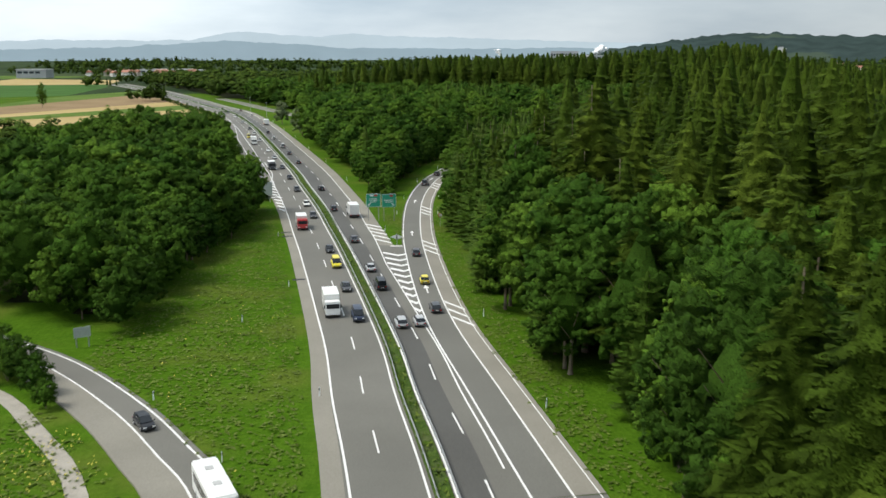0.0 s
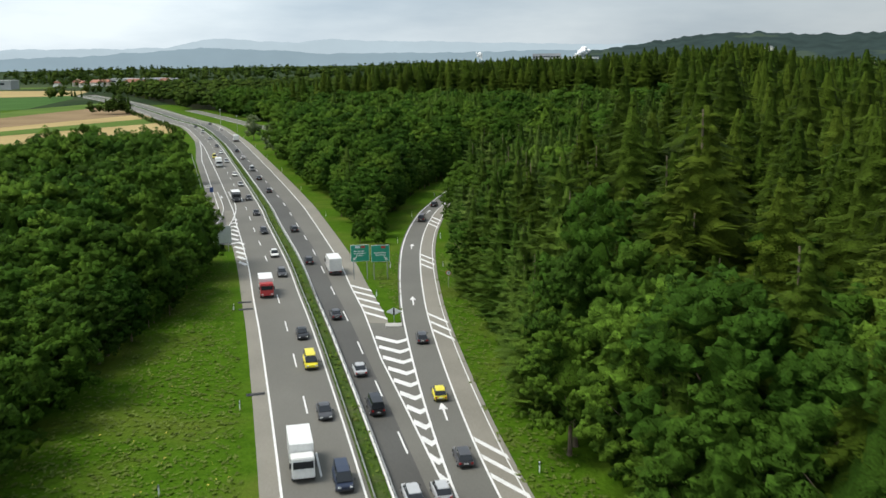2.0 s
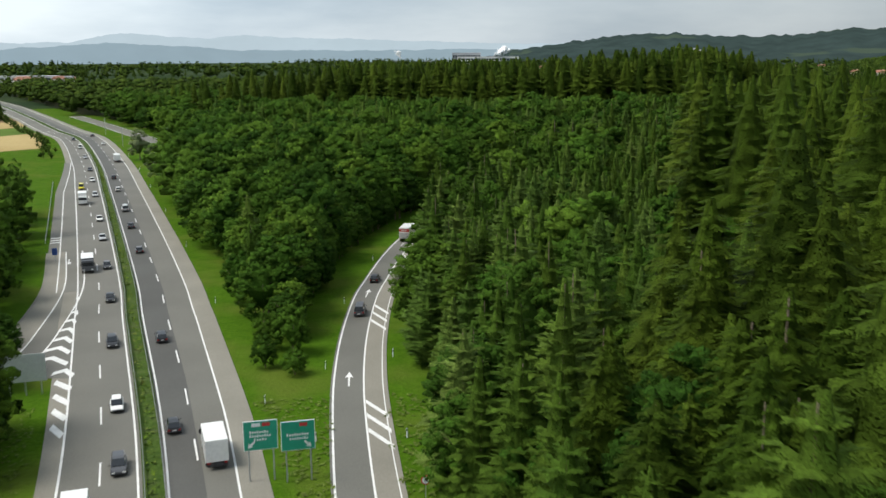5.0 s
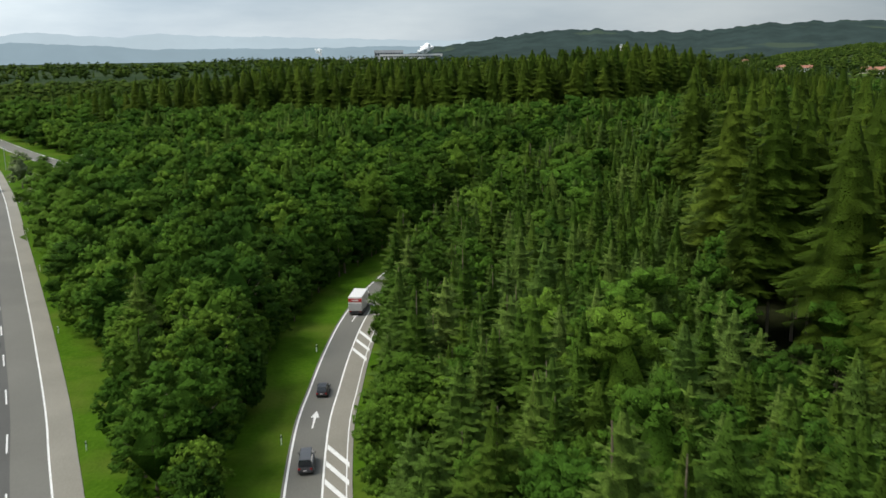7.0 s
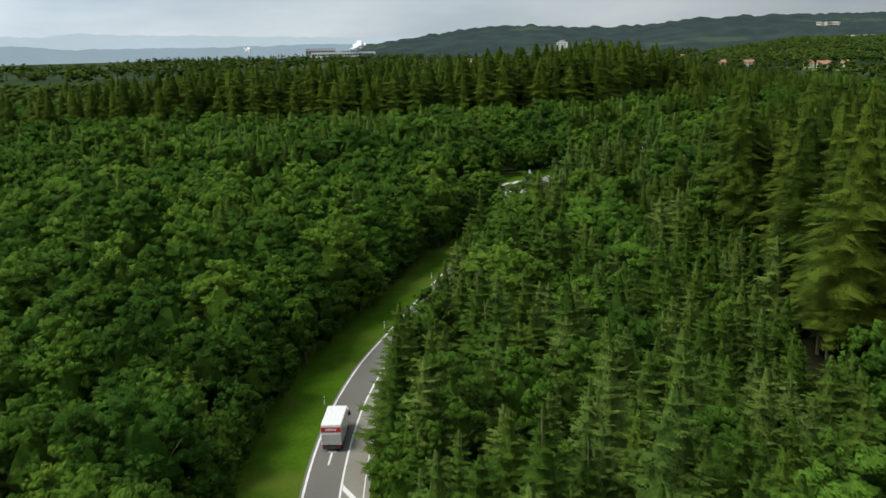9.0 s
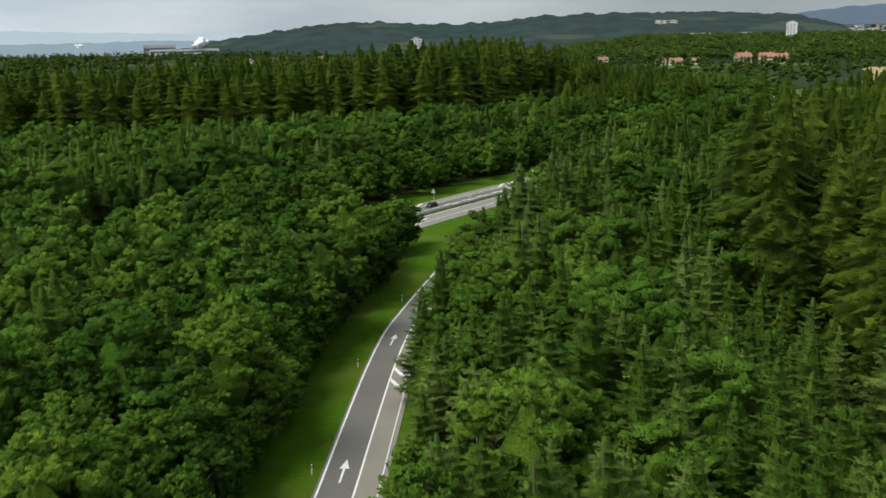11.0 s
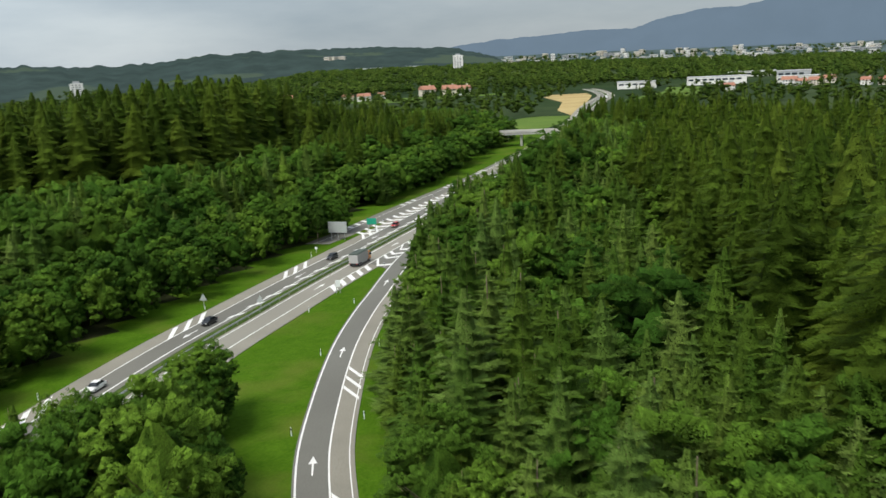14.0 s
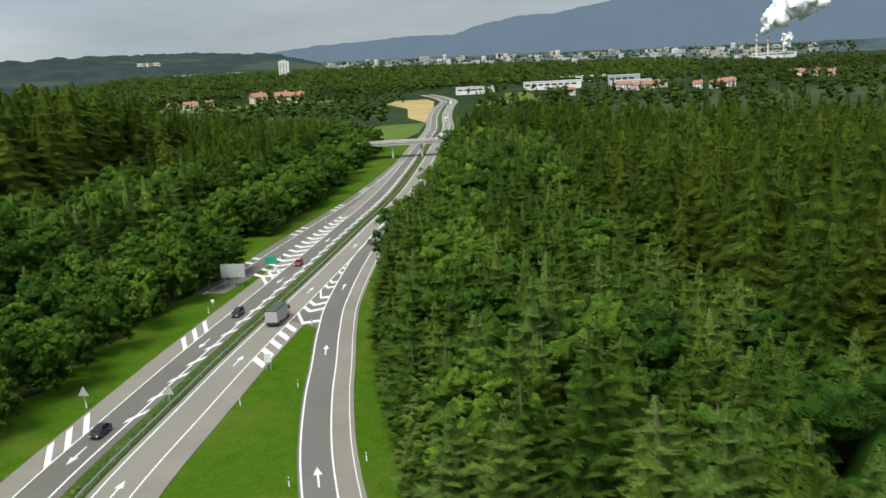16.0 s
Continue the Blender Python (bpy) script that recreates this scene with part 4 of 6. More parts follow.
g_ok = (((d1_ < -11.6) & (gx > -42)) | ((dr_ > 6.6) & (dr_ < 12) & (gy > 70)) | ((dr_ < -0.8) & (d1_ > 11.6) & (gy > 172))) & ~((dp_ > -1.2) & (dp_ < 8)) & (np.abs(dt_) > 2)
c = np.stack([gx[g_ok], gy[g_ok], np.full(g_ok.sum(), 0.12)], 1)
tagged(triangles("meadow_tufts", leaves(c, np.tile((0.0, 0.0, 0.6), (len(c), 1)), 0.36, 0.8, 0.35), TUFT, None, np.tile((0.0, 0.0, 1.0), (3 * len(c), 1))), "tufts of long green and straw-coloured grass", "grass", kind="stuff")
fx_, fy_ = np.r_[rng.normal(-27, 5, 120), rng.normal(-33, 3.0, 620)], np.r_[rng.normal(112, 14, 120), rng.normal(79, 5, 620)]
keep_f = ((distance(LOOP, fx_, fy_) > 8) | (distance(LOOP, fx_, fy_) < -2)) & (np.abs(distance(TRACK, fx_, fy_)) > 2) & (distance(M1, fx_, fy_) < -12.5)
c = np.stack([fx_[keep_f], fy_[keep_f], rng.uniform(0.2, 0.7, keep_f.sum())], 1)
tagged(triangles("meadow_flowers", leaves(c, np.tile((0.0, 0.0, 0.5), (len(c), 1)), 0.17, 0.4, 0.5), FLOWER), "yellow wild flowers in the long grass", "flowers", kind="stuff")

# ---- the country round about ----
FAR_GROUND = mottled("far_farmland", (0.014, 0.027, 0.012), (0.026, 0.044, 0.017), 0.004, 0.05, 0.95, spec=0.02, c3=(0.075, 0.095, 0.042), big=0.0022, amount=0.5)
STUBBLE = mottled("ripe_field", (0.27, 0.20, 0.09), (0.37, 0.29, 0.14), 0.02, 0.6, 0.95, spec=0.02)
CROP = mottled("green_crop", (0.062, 0.105, 0.022), (0.095, 0.145, 0.032), 0.02, 0.6, 0.95, spec=0.02)
CROP_DARK = mottled("dark_crop", (0.038, 0.085, 0.022), (0.055, 0.115, 0.030), 0.02, 0.6, 0.95, spec=0.02)
EARTH = mottled("ploughed_earth", (0.17, 0.12, 0.07), (0.24, 0.175, 0.10), 0.03, 0.6, 0.95, spec=0.02)
WALL_WHITE = mottled("white_render", (0.55, 0.54, 0.51), (0.68, 0.67, 0.64), 0.05, 1.0, 0.8)
WALL_CREAM = mottled("cream_render", (0.46, 0.42, 0.34), (0.56, 0.51, 0.42), 0.05, 1.0, 0.8)
WALL_GREY = mottled("grey_panel", (0.28, 0.29, 0.30), (0.36, 0.37, 0.38), 0.05, 1.0, 0.7)
TILE = mottled("red_roof_tiles", (0.22, 0.095, 0.06), (0.32, 0.15, 0.10), 0.2, 2.0, 0.85)
ROOF_GREY = mottled("grey_roof", (0.33, 0.33, 0.33), (0.45, 0.45, 0.45), 0.1, 2.0, 0.7)
GLASS_FAR = plain("window_glass", (0.035, 0.045, 0.055), 0.15)
CONCRETE = mottled("concrete", (0.30, 0.29, 0.27), (0.40, 0.39, 0.36), 0.3, 4.0, 0.85)


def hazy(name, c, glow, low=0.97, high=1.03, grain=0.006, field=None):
    """Ridges many kilometres off: a backdrop that glows, air haze painted into its emission."""
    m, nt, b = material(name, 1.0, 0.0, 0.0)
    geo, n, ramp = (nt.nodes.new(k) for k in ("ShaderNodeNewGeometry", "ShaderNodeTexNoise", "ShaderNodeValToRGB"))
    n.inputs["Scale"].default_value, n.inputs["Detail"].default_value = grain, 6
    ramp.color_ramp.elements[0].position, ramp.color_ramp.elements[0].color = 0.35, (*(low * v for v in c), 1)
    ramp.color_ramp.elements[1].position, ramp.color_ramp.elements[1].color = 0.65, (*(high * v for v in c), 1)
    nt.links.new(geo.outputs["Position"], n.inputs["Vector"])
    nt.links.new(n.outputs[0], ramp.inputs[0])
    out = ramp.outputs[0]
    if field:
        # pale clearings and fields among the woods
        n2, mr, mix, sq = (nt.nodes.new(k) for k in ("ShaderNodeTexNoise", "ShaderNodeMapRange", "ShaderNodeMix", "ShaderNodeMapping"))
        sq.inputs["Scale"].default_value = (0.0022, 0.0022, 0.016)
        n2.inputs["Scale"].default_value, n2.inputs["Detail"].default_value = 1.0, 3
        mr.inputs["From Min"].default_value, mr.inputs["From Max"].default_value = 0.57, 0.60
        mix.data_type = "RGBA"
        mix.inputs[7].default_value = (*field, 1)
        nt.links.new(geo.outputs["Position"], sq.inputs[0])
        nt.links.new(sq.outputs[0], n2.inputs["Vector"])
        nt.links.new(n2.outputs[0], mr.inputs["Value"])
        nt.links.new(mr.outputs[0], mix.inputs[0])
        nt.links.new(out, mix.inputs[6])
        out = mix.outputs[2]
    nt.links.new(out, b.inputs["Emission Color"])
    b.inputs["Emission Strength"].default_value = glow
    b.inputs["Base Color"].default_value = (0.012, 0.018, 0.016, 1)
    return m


# aerial haze is set here by hand, one emission tint for each ridge
RIDGE_PALE = hazy("pale_haze_ridge", (0.46, 0.555, 0.62), 1.0)
RIDGE_BLUE = hazy("blue_haze_ridge", (0.27, 0.355, 0.415), 1.0)
RIDGE_SLATE = hazy("slate_haze_ridge", (0.118, 0.162, 0.225), 1.0)
RIDGE_LOW = hazy("low_haze_ridge", (0.075, 0.105, 0.110), 0.9, 0.7, 1.35, 0.01)
HILL_WOOD = hazy("wooded_haze_hill", (0.043, 0.067, 0.066), 0.66, 0.80, 1.25, 0.012, (0.085, 0.120, 0.080))


def ridge(name, label, profile, centre, radius, depth, mat, rough=0.02):
    """A ridge round the horizon: bearing and height above the level, in degrees."""
    az = np.arange(profile[0][0], profile[-1][0], 0.2)
    el = np.interp(az, [p[0] for p in profile], [p[1] for p in profile])
    el = el + rough * np.array([noise.noise((a * 1.3, 3.1, radius * 0.01)) + 0.6 * noise.noise((a * 4.1, 7.7, radius * 0.01)) + 0.35 * max(0.0, noise.noise((a * 5.0, 2.7, radius * 0.01))) * noise.noise((a * 17.0, 2.7, 1.0)) for a in az]) * 3
    v, f, rows = [], [], 5
    for a, e in zip(az, el):
        d = np.array([math.sin(radians(a)), math.cos(radians(a))])
        top = centre[2] + radius * math.tan(radians(e))
        for k in range(rows):
            s = k / (rows - 1)
            w = noise.noise((a * 0.9, s * 3, 1.7)) * depth * 0.03 * s * (1 - s) * 4
            p = np.array(centre[:2]) + d * (radius - depth * (1 - s) + w)
            v.append((*p, max(-6.0, -6 + (top + 6) * math.sin(s * math.pi / 2) ** 1.2)))
    for i in range(len(az) - 1):
        for k in range(rows - 1):
            a, b = i * rows + k, (i + 1) * rows + k
            f.append((a, b, b + 1, a + 1))
    ob = raw(name, v, f, mat)
    for p in ob.data.polygons:
        p.use_smooth = True
    return tagged(ob, label, "hills", kind="structure")


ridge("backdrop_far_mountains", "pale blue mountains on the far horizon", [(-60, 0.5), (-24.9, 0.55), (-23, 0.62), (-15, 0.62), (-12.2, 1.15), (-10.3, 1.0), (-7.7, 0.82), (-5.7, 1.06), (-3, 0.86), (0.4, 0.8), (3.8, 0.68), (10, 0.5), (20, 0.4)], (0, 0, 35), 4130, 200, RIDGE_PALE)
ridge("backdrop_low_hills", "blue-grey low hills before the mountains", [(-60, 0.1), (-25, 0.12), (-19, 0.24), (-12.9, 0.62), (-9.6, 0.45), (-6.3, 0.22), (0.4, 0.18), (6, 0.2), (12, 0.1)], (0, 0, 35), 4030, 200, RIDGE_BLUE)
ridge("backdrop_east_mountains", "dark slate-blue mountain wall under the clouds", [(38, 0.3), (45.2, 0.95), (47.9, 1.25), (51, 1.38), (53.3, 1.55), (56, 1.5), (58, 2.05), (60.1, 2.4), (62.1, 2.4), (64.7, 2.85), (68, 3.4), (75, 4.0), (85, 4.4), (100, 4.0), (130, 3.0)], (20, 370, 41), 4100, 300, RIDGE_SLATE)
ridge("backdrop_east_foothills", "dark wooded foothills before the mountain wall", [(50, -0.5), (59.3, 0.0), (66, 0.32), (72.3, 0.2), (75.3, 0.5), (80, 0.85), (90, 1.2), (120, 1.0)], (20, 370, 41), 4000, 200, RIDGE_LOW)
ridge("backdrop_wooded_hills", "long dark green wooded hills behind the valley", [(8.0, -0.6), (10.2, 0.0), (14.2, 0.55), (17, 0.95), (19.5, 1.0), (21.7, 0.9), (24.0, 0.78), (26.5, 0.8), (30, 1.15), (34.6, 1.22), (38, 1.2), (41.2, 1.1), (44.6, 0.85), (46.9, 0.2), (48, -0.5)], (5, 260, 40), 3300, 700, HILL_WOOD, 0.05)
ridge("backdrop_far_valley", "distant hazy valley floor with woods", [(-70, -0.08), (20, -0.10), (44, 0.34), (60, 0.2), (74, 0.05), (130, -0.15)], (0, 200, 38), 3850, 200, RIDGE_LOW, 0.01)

v, f = [], []
for i in range(73):
    a = radians(-100 + i * 260 / 72)
    for r_ in (640, 4700):
        v.append((r_ * math.sin(a), 200 + r_ * math.cos(a), -0.01))
    if i:
        f.append((2 * i - 2, 2 * i - 1, 2 * i + 1, 2 * i))
tagged(raw("ground_far", v, f, FAR_GROUND), "distant patchwork of dark woods and fields", "ground", kind="structure")

# woodland floor under the trees, their shade painted into its near-black colour
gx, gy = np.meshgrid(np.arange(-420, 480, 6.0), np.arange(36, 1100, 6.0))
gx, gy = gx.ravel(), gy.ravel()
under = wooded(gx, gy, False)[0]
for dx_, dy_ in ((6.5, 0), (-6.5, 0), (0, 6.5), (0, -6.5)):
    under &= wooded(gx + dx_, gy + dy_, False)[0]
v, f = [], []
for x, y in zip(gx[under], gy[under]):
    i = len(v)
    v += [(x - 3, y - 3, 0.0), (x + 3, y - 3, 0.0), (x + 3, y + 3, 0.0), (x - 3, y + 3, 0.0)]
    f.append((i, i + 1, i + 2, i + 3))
tagged(raw("ground_forest_floor_shade", v, f, FLOOR_SHADE), "woodland floor of litter and moss, its near-black colour holding the shade of the trees", "ground", kind="structure")

# fields on the left of the first motorway, and beyond the bridge
for name, mat, pts, label in (
    ("field_stubble", STUBBLE, [(-300, 349), (-128, 512), (-154, 589), (-300, 383)], "ripe golden grain field beside the motorway"),
    ("field_strip", CROP, [(-300, 384), (-154, 590), (-172, 632), (-300, 405)], "narrow strip of green crop"),
    ("field_stubble", STUBBLE, [(-300, 406), (-172, 633), (-191, 676), (-300, 430)], "pale stubble field"),
    ("field_earth", EARTH, [(-300, 431), (-191, 677), (-250, 792), (-300, 540)], "brown ploughed field"),
    ("field_strip", CROP, [(-300, 541), (-250, 793), (-276, 860), (-305, 760)], "light green crop field"),
    ("field_dark", CROP_DARK, [(-420, 690), (-306, 765), (-337, 946), (-365, 1027), (-520, 985)], "dark green maize field"),
    ("field_stubble", STUBBLE, [(-520, 988), (-365, 1029), (-400, 1180), (-560, 1240)], "pale ripe field before the village"),
    ("field_strip", CROP, [(-700, 1190), (-560, 1242), (-470, 1350), (-680, 1400)], "green field before the village"),
    ("field_meadow", CROP, [(434, 686), (475, 705), (548, 752), (536, 778), (490, 765), (430, 722)], "bright green meadow beside the motorway"),
    ("field_stubble", STUBBLE, [(552, 755), (625, 801), (742, 882), (833, 946), (884, 992), (853, 1022), (800, 985), (712, 890), (600, 806)], "golden ripe field beside the motorway"),
    ("field_meadow", CROP, [(700, 1150), (900, 1120), (1000, 1300), (750, 1350)], "green meadow behind the motorway bend"),
    ("field_meadow", CROP, [(740, 840), (900, 900), (1000, 960), (1010, 920), (800, 800)], "pale green meadow by the warehouses"),
):
    tagged(raw(name, [(x, y, 0.012) for x, y in pts], [tuple(range(len(pts)))], mat), label, "field", kind="structure")

# far woods, thinning into single clumps
CL = 3


def clumps(name, label, x, y, h):
    k = np.where(rng.uniform(0, 1, len(x)) < 0.35, CONIC, LEAFY)
    woods(name, label, x, y, h, k, CL, 1.7)


x3, y3 = scatter(-900, 1500, 1500, 3300, 46)
patch = np.array([noise.noise((a * 0.0016, b * 0.0016, 4.2)) for a, b in zip(x3, y3)])
k3 = (patch > -0.25) & (distance(M1, x3, y3) > 25) & ~((x3 > 150) & (patch < 0.0))
clumps("distant_woods", "dark distant woods on the plain", x3[k3], y3[k3], rng.uniform(14, 22, k3.sum()))
x4, y4 = scatter(330, 2300, 480, 2300, 25)
patch = np.array([noise.noise((a * 0.0035, b * 0.0035, 9.2)) for a, b in zip(x4, y4)])
d4 = distance(M2, x4, y4)
k4 = (patch > -0.42) & (np.abs(d4) > 30) & ~((x4 > 420) & (x4 < 900) & (d4 < 0) & (d4 > -40)) & ~((y4 > 860) & (y4 < 1120) & (x4 > 1040) & (x4 < 1200)) & (x4 + y4 > 980)
k4 &= rng.uniform(0, 1, len(k4)) > 0.1
clumps("valley_woods", "scattered green copses and hedges in the valley", x4[k4], y4[k4], rng.uniform(7, 15, k4.sum()))
x5 = np.r_[rng.normal(-205, 11, 26), rng.uniform(-370, -290, 70), rng.uniform(-700, -300, 90), rng.uniform(-520, -380, 40)]
y5 = np.r_[rng.normal(680, 6, 26), rng.uniform(930, 1120, 70), rng.uniform(1420, 1600, 90), rng.uniform(1330, 1420, 40)]
k5 = np.abs(distance(M1, x5, y5)) > 18
clumps("village_copse", "rounded green trees round the village fields", x5[k5], y5[k5], rng.uniform(8, 15, k5.sum()))
HEDGE = stretch(M1, -100, 475, -230, 790)
hp = np.concatenate([shifted(HEDGE, -15 - 2 * k) for k in (0, 1)]) + rng.normal(0, 0.8, (2 * len(HEDGE), 2))
clumps("roadside_hedge", "low green hedge along the motorway fence", hp[:, 0], hp[:, 1], rng.uniform(1.6, 3.2, len(hp)))


# ---- buildings of the village, the town and the plants ----
def cuboid(bm, x0, x1, y0, y1, z0, z1):
    vs = [bm.verts.new(p) for p in ((x0, y0, z0), (x1, y0, z0), (x1, y1, z0), (x0, y1, z0), (x0, y0, z1), (x1, y0, z1), (x1, y1, z1), (x0, y1, z1))]
    return [bm.faces.new([vs[i] for i in q]) for q in ((3, 2, 1, 0), (4, 5, 6, 7), (0, 1, 5, 4), (1, 2, 6, 5), (2, 3, 7, 6), (3, 0, 4, 7))]


def box_part(name, dims, mat, parent, bevel=0.0, label=""):
    bm = bmesh.new()
    cuboid(bm, *dims)
    if bevel:
        bmesh.ops.bevel(bm, geom=bm.edges[:], offset=bevel, segments=2, affect="EDGES", profile=0.6)
    return obj(name, bm, mat, parent, label)


def house(w, d, h, wall, label):
    e = tagged(new("house"), label, "house")
    box_part("wall", (-w / 2, w / 2, -d / 2, d / 2, 0, h), wall, e)
    bm = bmesh.new()
    q = [bm.verts.new(p) for p in ((-w / 2 - 0.6, -d / 2 - 0.6, h - 0.1), (w / 2 + 0.6, -d / 2 - 0.6, h - 0.1), (w / 2 + 0.6, d / 2 + 0.6, h - 0.1), (-w / 2 - 0.6, d / 2 + 0.6, h - 0.1), (-w / 2 - 0.3, 0, h + d * 0.36), (w / 2 + 0.3, 0, h + d * 0.36))]
    for i in ((0, 1, 5, 4), (2, 3, 4, 5), (1, 2, 5), (3, 0, 4), (3, 2, 1, 0)):
        bm.faces.new([q[k] for k in i])
    obj("roof", bm, TILE, e)
    box_part("chimney", (w * 0.2, w * 0.2 + 0.9, 0.4, 1.3, h + d * 0.2, h + d * 0.36 + 1.0), WALL_CREAM, e)
    for z in ([1.2, 3.9] if h > 5 else [1.2]):
        for x in np.arange(-w / 2 + 2, w / 2 - 1.5, 3.0):
            box_part("window", (x, x + 1.2, -d / 2 - 0.05, -d / 2 + 0.05, z, z + 1.4), GLASS_FAR, e)
    return e


def hall(w, d, h, wall, label, name="warehouse"):
    """A long flat-roofed building with a parapet and a window band."""
    e = tagged(new(name), label, "warehouse")
    box_part("wall", (-w / 2, w / 2, -d / 2, d / 2, 0, h), wall, e)
    box_part("roof", (-w / 2 - 0.4, w / 2 + 0.4, -d / 2 - 0.4, d / 2 + 0.4, h, h + 0.8), ROOF_GREY, e)
    for x in np.arange(-w / 2 + 2, w / 2 - 6, 8.0):
        box_part("window", (x, x + 6, -d / 2 - 0.06, -d / 2 + 0.06, h * 0.55, h * 0.8), GLASS_FAR, e)
    box_part("gate", (w * 0.2, w * 0.2 + 5, -d / 2 - 0.08, -d / 2 + 0.05, 0, h * 0.45), WALL_GREY, e)
    return e


def tower(w, d, h, label):
    """A block of flats with balconies storey by storey."""
    e = tagged(new("apartment_tower"), label, "building")
    box_part("wall", (-w / 2, w / 2, -d / 2, d / 2, 0, h), WALL_WHITE, e)
    box_part("roof_house", (-w / 4, w / 4, -d / 4, d / 4, h, h + 3), WALL_GREY, e)
    for z in np.arange(2.0, h - 2, 3.0):
        for x in (-w * 0.40, -w * 0.12, w * 0.16):
            box_part("window", (x, x + w * 0.16, -d / 2 - 0.1, -d / 2 + 0.1, z, z + 1.2), GLASS_FAR, e)
    return e


def bearing(az, r, cx=20, cy=370):
    return cx + r * math.sin(radians(az)), cy + r * math.cos(radians(az))


def put(e, x, y, turn=0, z=0):
    e.matrix_basis = pose(x, y, z, 0, 0, turn)
    return e


put(tower(17, 13, 41, "white slab block of flats above the treetops"), 575, 1644, -20, -2)


def rise_height(x, y):
    """The gentle wooded rise between the motorway's houses and the town."""
    q = np.clip((np.hypot(x - 20, y - 370) - 1080) / 1150, 0, 1)
    back = np.clip((2900 - np.hypot(x - 20, y - 370)) / 400, 0, 1)
    return 29 * np.interp(np.degrees(np.arctan2(x - 20, y - 370)), [31, 37, 50, 58, 68, 74], [0, 1, 0.95, 0.72, 0.5, 0]) * q * q * (3 - 2 * q) * back - 0.8


rise_az, rise_r = np.meshgrid(np.radians(np.linspace(30, 75, 46)), np.linspace(1060, 2950, 40))
rise_x, rise_y = 20 + rise_r * np.sin(rise_az), 370 + rise_r * np.cos(rise_az)
bm = bmesh.new()
grid = [[bm.verts.new(c) for c in zip(*row)] for row in zip(rise_x, rise_y, rise_height(rise_x, rise_y))]
for a, b in zip(grid, grid[1:]):
    for i in range(len(a) - 1):
        bm.faces.new((a[i], b[i], b[i + 1], a[i + 1]))
tagged(obj("ground_rise", bm, FAR_GROUND), "gently rising farmland below the town", "ground", kind="structure")
put(tower(21, 15, 33, "tall white block of flats at the town's edge"), 1458, 1763, -45, 24)
houses = [house(12, 9, 5.6, WALL_CREAM, "cream farmhouse with a red tiled roof"), house(10, 8.5, 5.2, WALL_WHITE, "white house with a red tiled roof"), house(16, 10, 6.0, WALL_WHITE, "long white house with a red tiled roof")]
spots = [(*bearing(a, r), t) for a, r, t in ((71.2, 1000, -50), (70.2, 1010, -80), (71.8, 1030, -65), (67.4, 1050, -60), (66.7, 1040, -40), (66.0, 1070, -70), (68.1, 1090, -50), (62.8, 980, -50), (40.4, 1150, -30), (39.4, 1180, -10), (41.5, 1200, -50), (75.6, 1250, -60), (76.5, 1270, -60), (77.4, 1240, -80), (35.6, 1250, -20), (33.9, 1300, -40))]
spots += [(-430 + 14 * i + 6 * math.sin(i * 2.1), 1375 + 24 * math.cos(i * 1.3), 17 * i) for i in range(-6, 7)]
spots += [(*bearing(a, r, 0, 150), 20 * a) for a, r in zip(np.linspace(12, 32, 16), 1900 + 160 * np.sin(np.arange(16) * 2.3))]
left_over = list(houses)
for i, (x, y, t) in enumerate(spots):
    e = houses[i % 3]
    put(left_over.pop(left_over.index(e)) if e in left_over else copy_thing(e, Matrix()), x, y, t)
for az, r_, t in ((45.7, 1205, -35), (46.6, 1200, -60), (44.3, 1215, -20)):
    e = copy_thing(houses[0 if az < 46 else 1], Matrix())
    x, y = bearing(az, r_)
    e.matrix_basis = pose(x, y, float(rise_height(x, y)) - 0.2, 0, 0, t) @ Matrix.Scale(1.55, 4)
halls = [hall(70, 30, 9, WALL_WHITE, "long white industrial hall with a flat roof"), hall(46, 24, 8, WALL_WHITE, "white warehouse with a flat grey roof"), hall(40, 26, 11, WALL_GREY, "grey industrial block with a flat roof")]
spots = [(*bearing(61.8, 1190), -62), (*bearing(57.2, 1150), -58), (*bearing(66.0, 1250), -66), (*bearing(63.6, 1400), -60), (*bearing(66.4, 1120), -66)]
spots += [(*bearing(a, 3000 + 150 * math.sin(a * 7.1), 0, 100), -a) for a in (5.2, 6.4, 7.6, 8.6, 9.8, 11.0, 3.1)]
spots += [(-410, 1400, 5), (-380, 1405, 12), (-556, 1290, 0)]
left_over = list(halls)
for i, (x, y, t) in enumerate(spots):
    e = halls[i % 3]
    put(left_over.pop(left_over.index(e)) if e in left_over else copy_thing(e, Matrix()), x, y, t, 0)


def valley_height(x, y):
    """The height of the valley's far slope, on which the town stands."""
    r_ = math.hypot(x, y - 200)
    s_ = min(1.0, max(0.0, (r_ - 3200) / 700))
    az = math.degrees(math.atan2(x, y - 200))
    top = 38 + 3900 * math.tan(radians(np.interp(az, [-70, 20, 44, 60, 74, 130], [-0.08, -0.10, 0.34, 0.2, 0.05, -0.15])))
    return -6 + (top + 6) * math.sin(s_ * math.pi / 2) ** 1.2


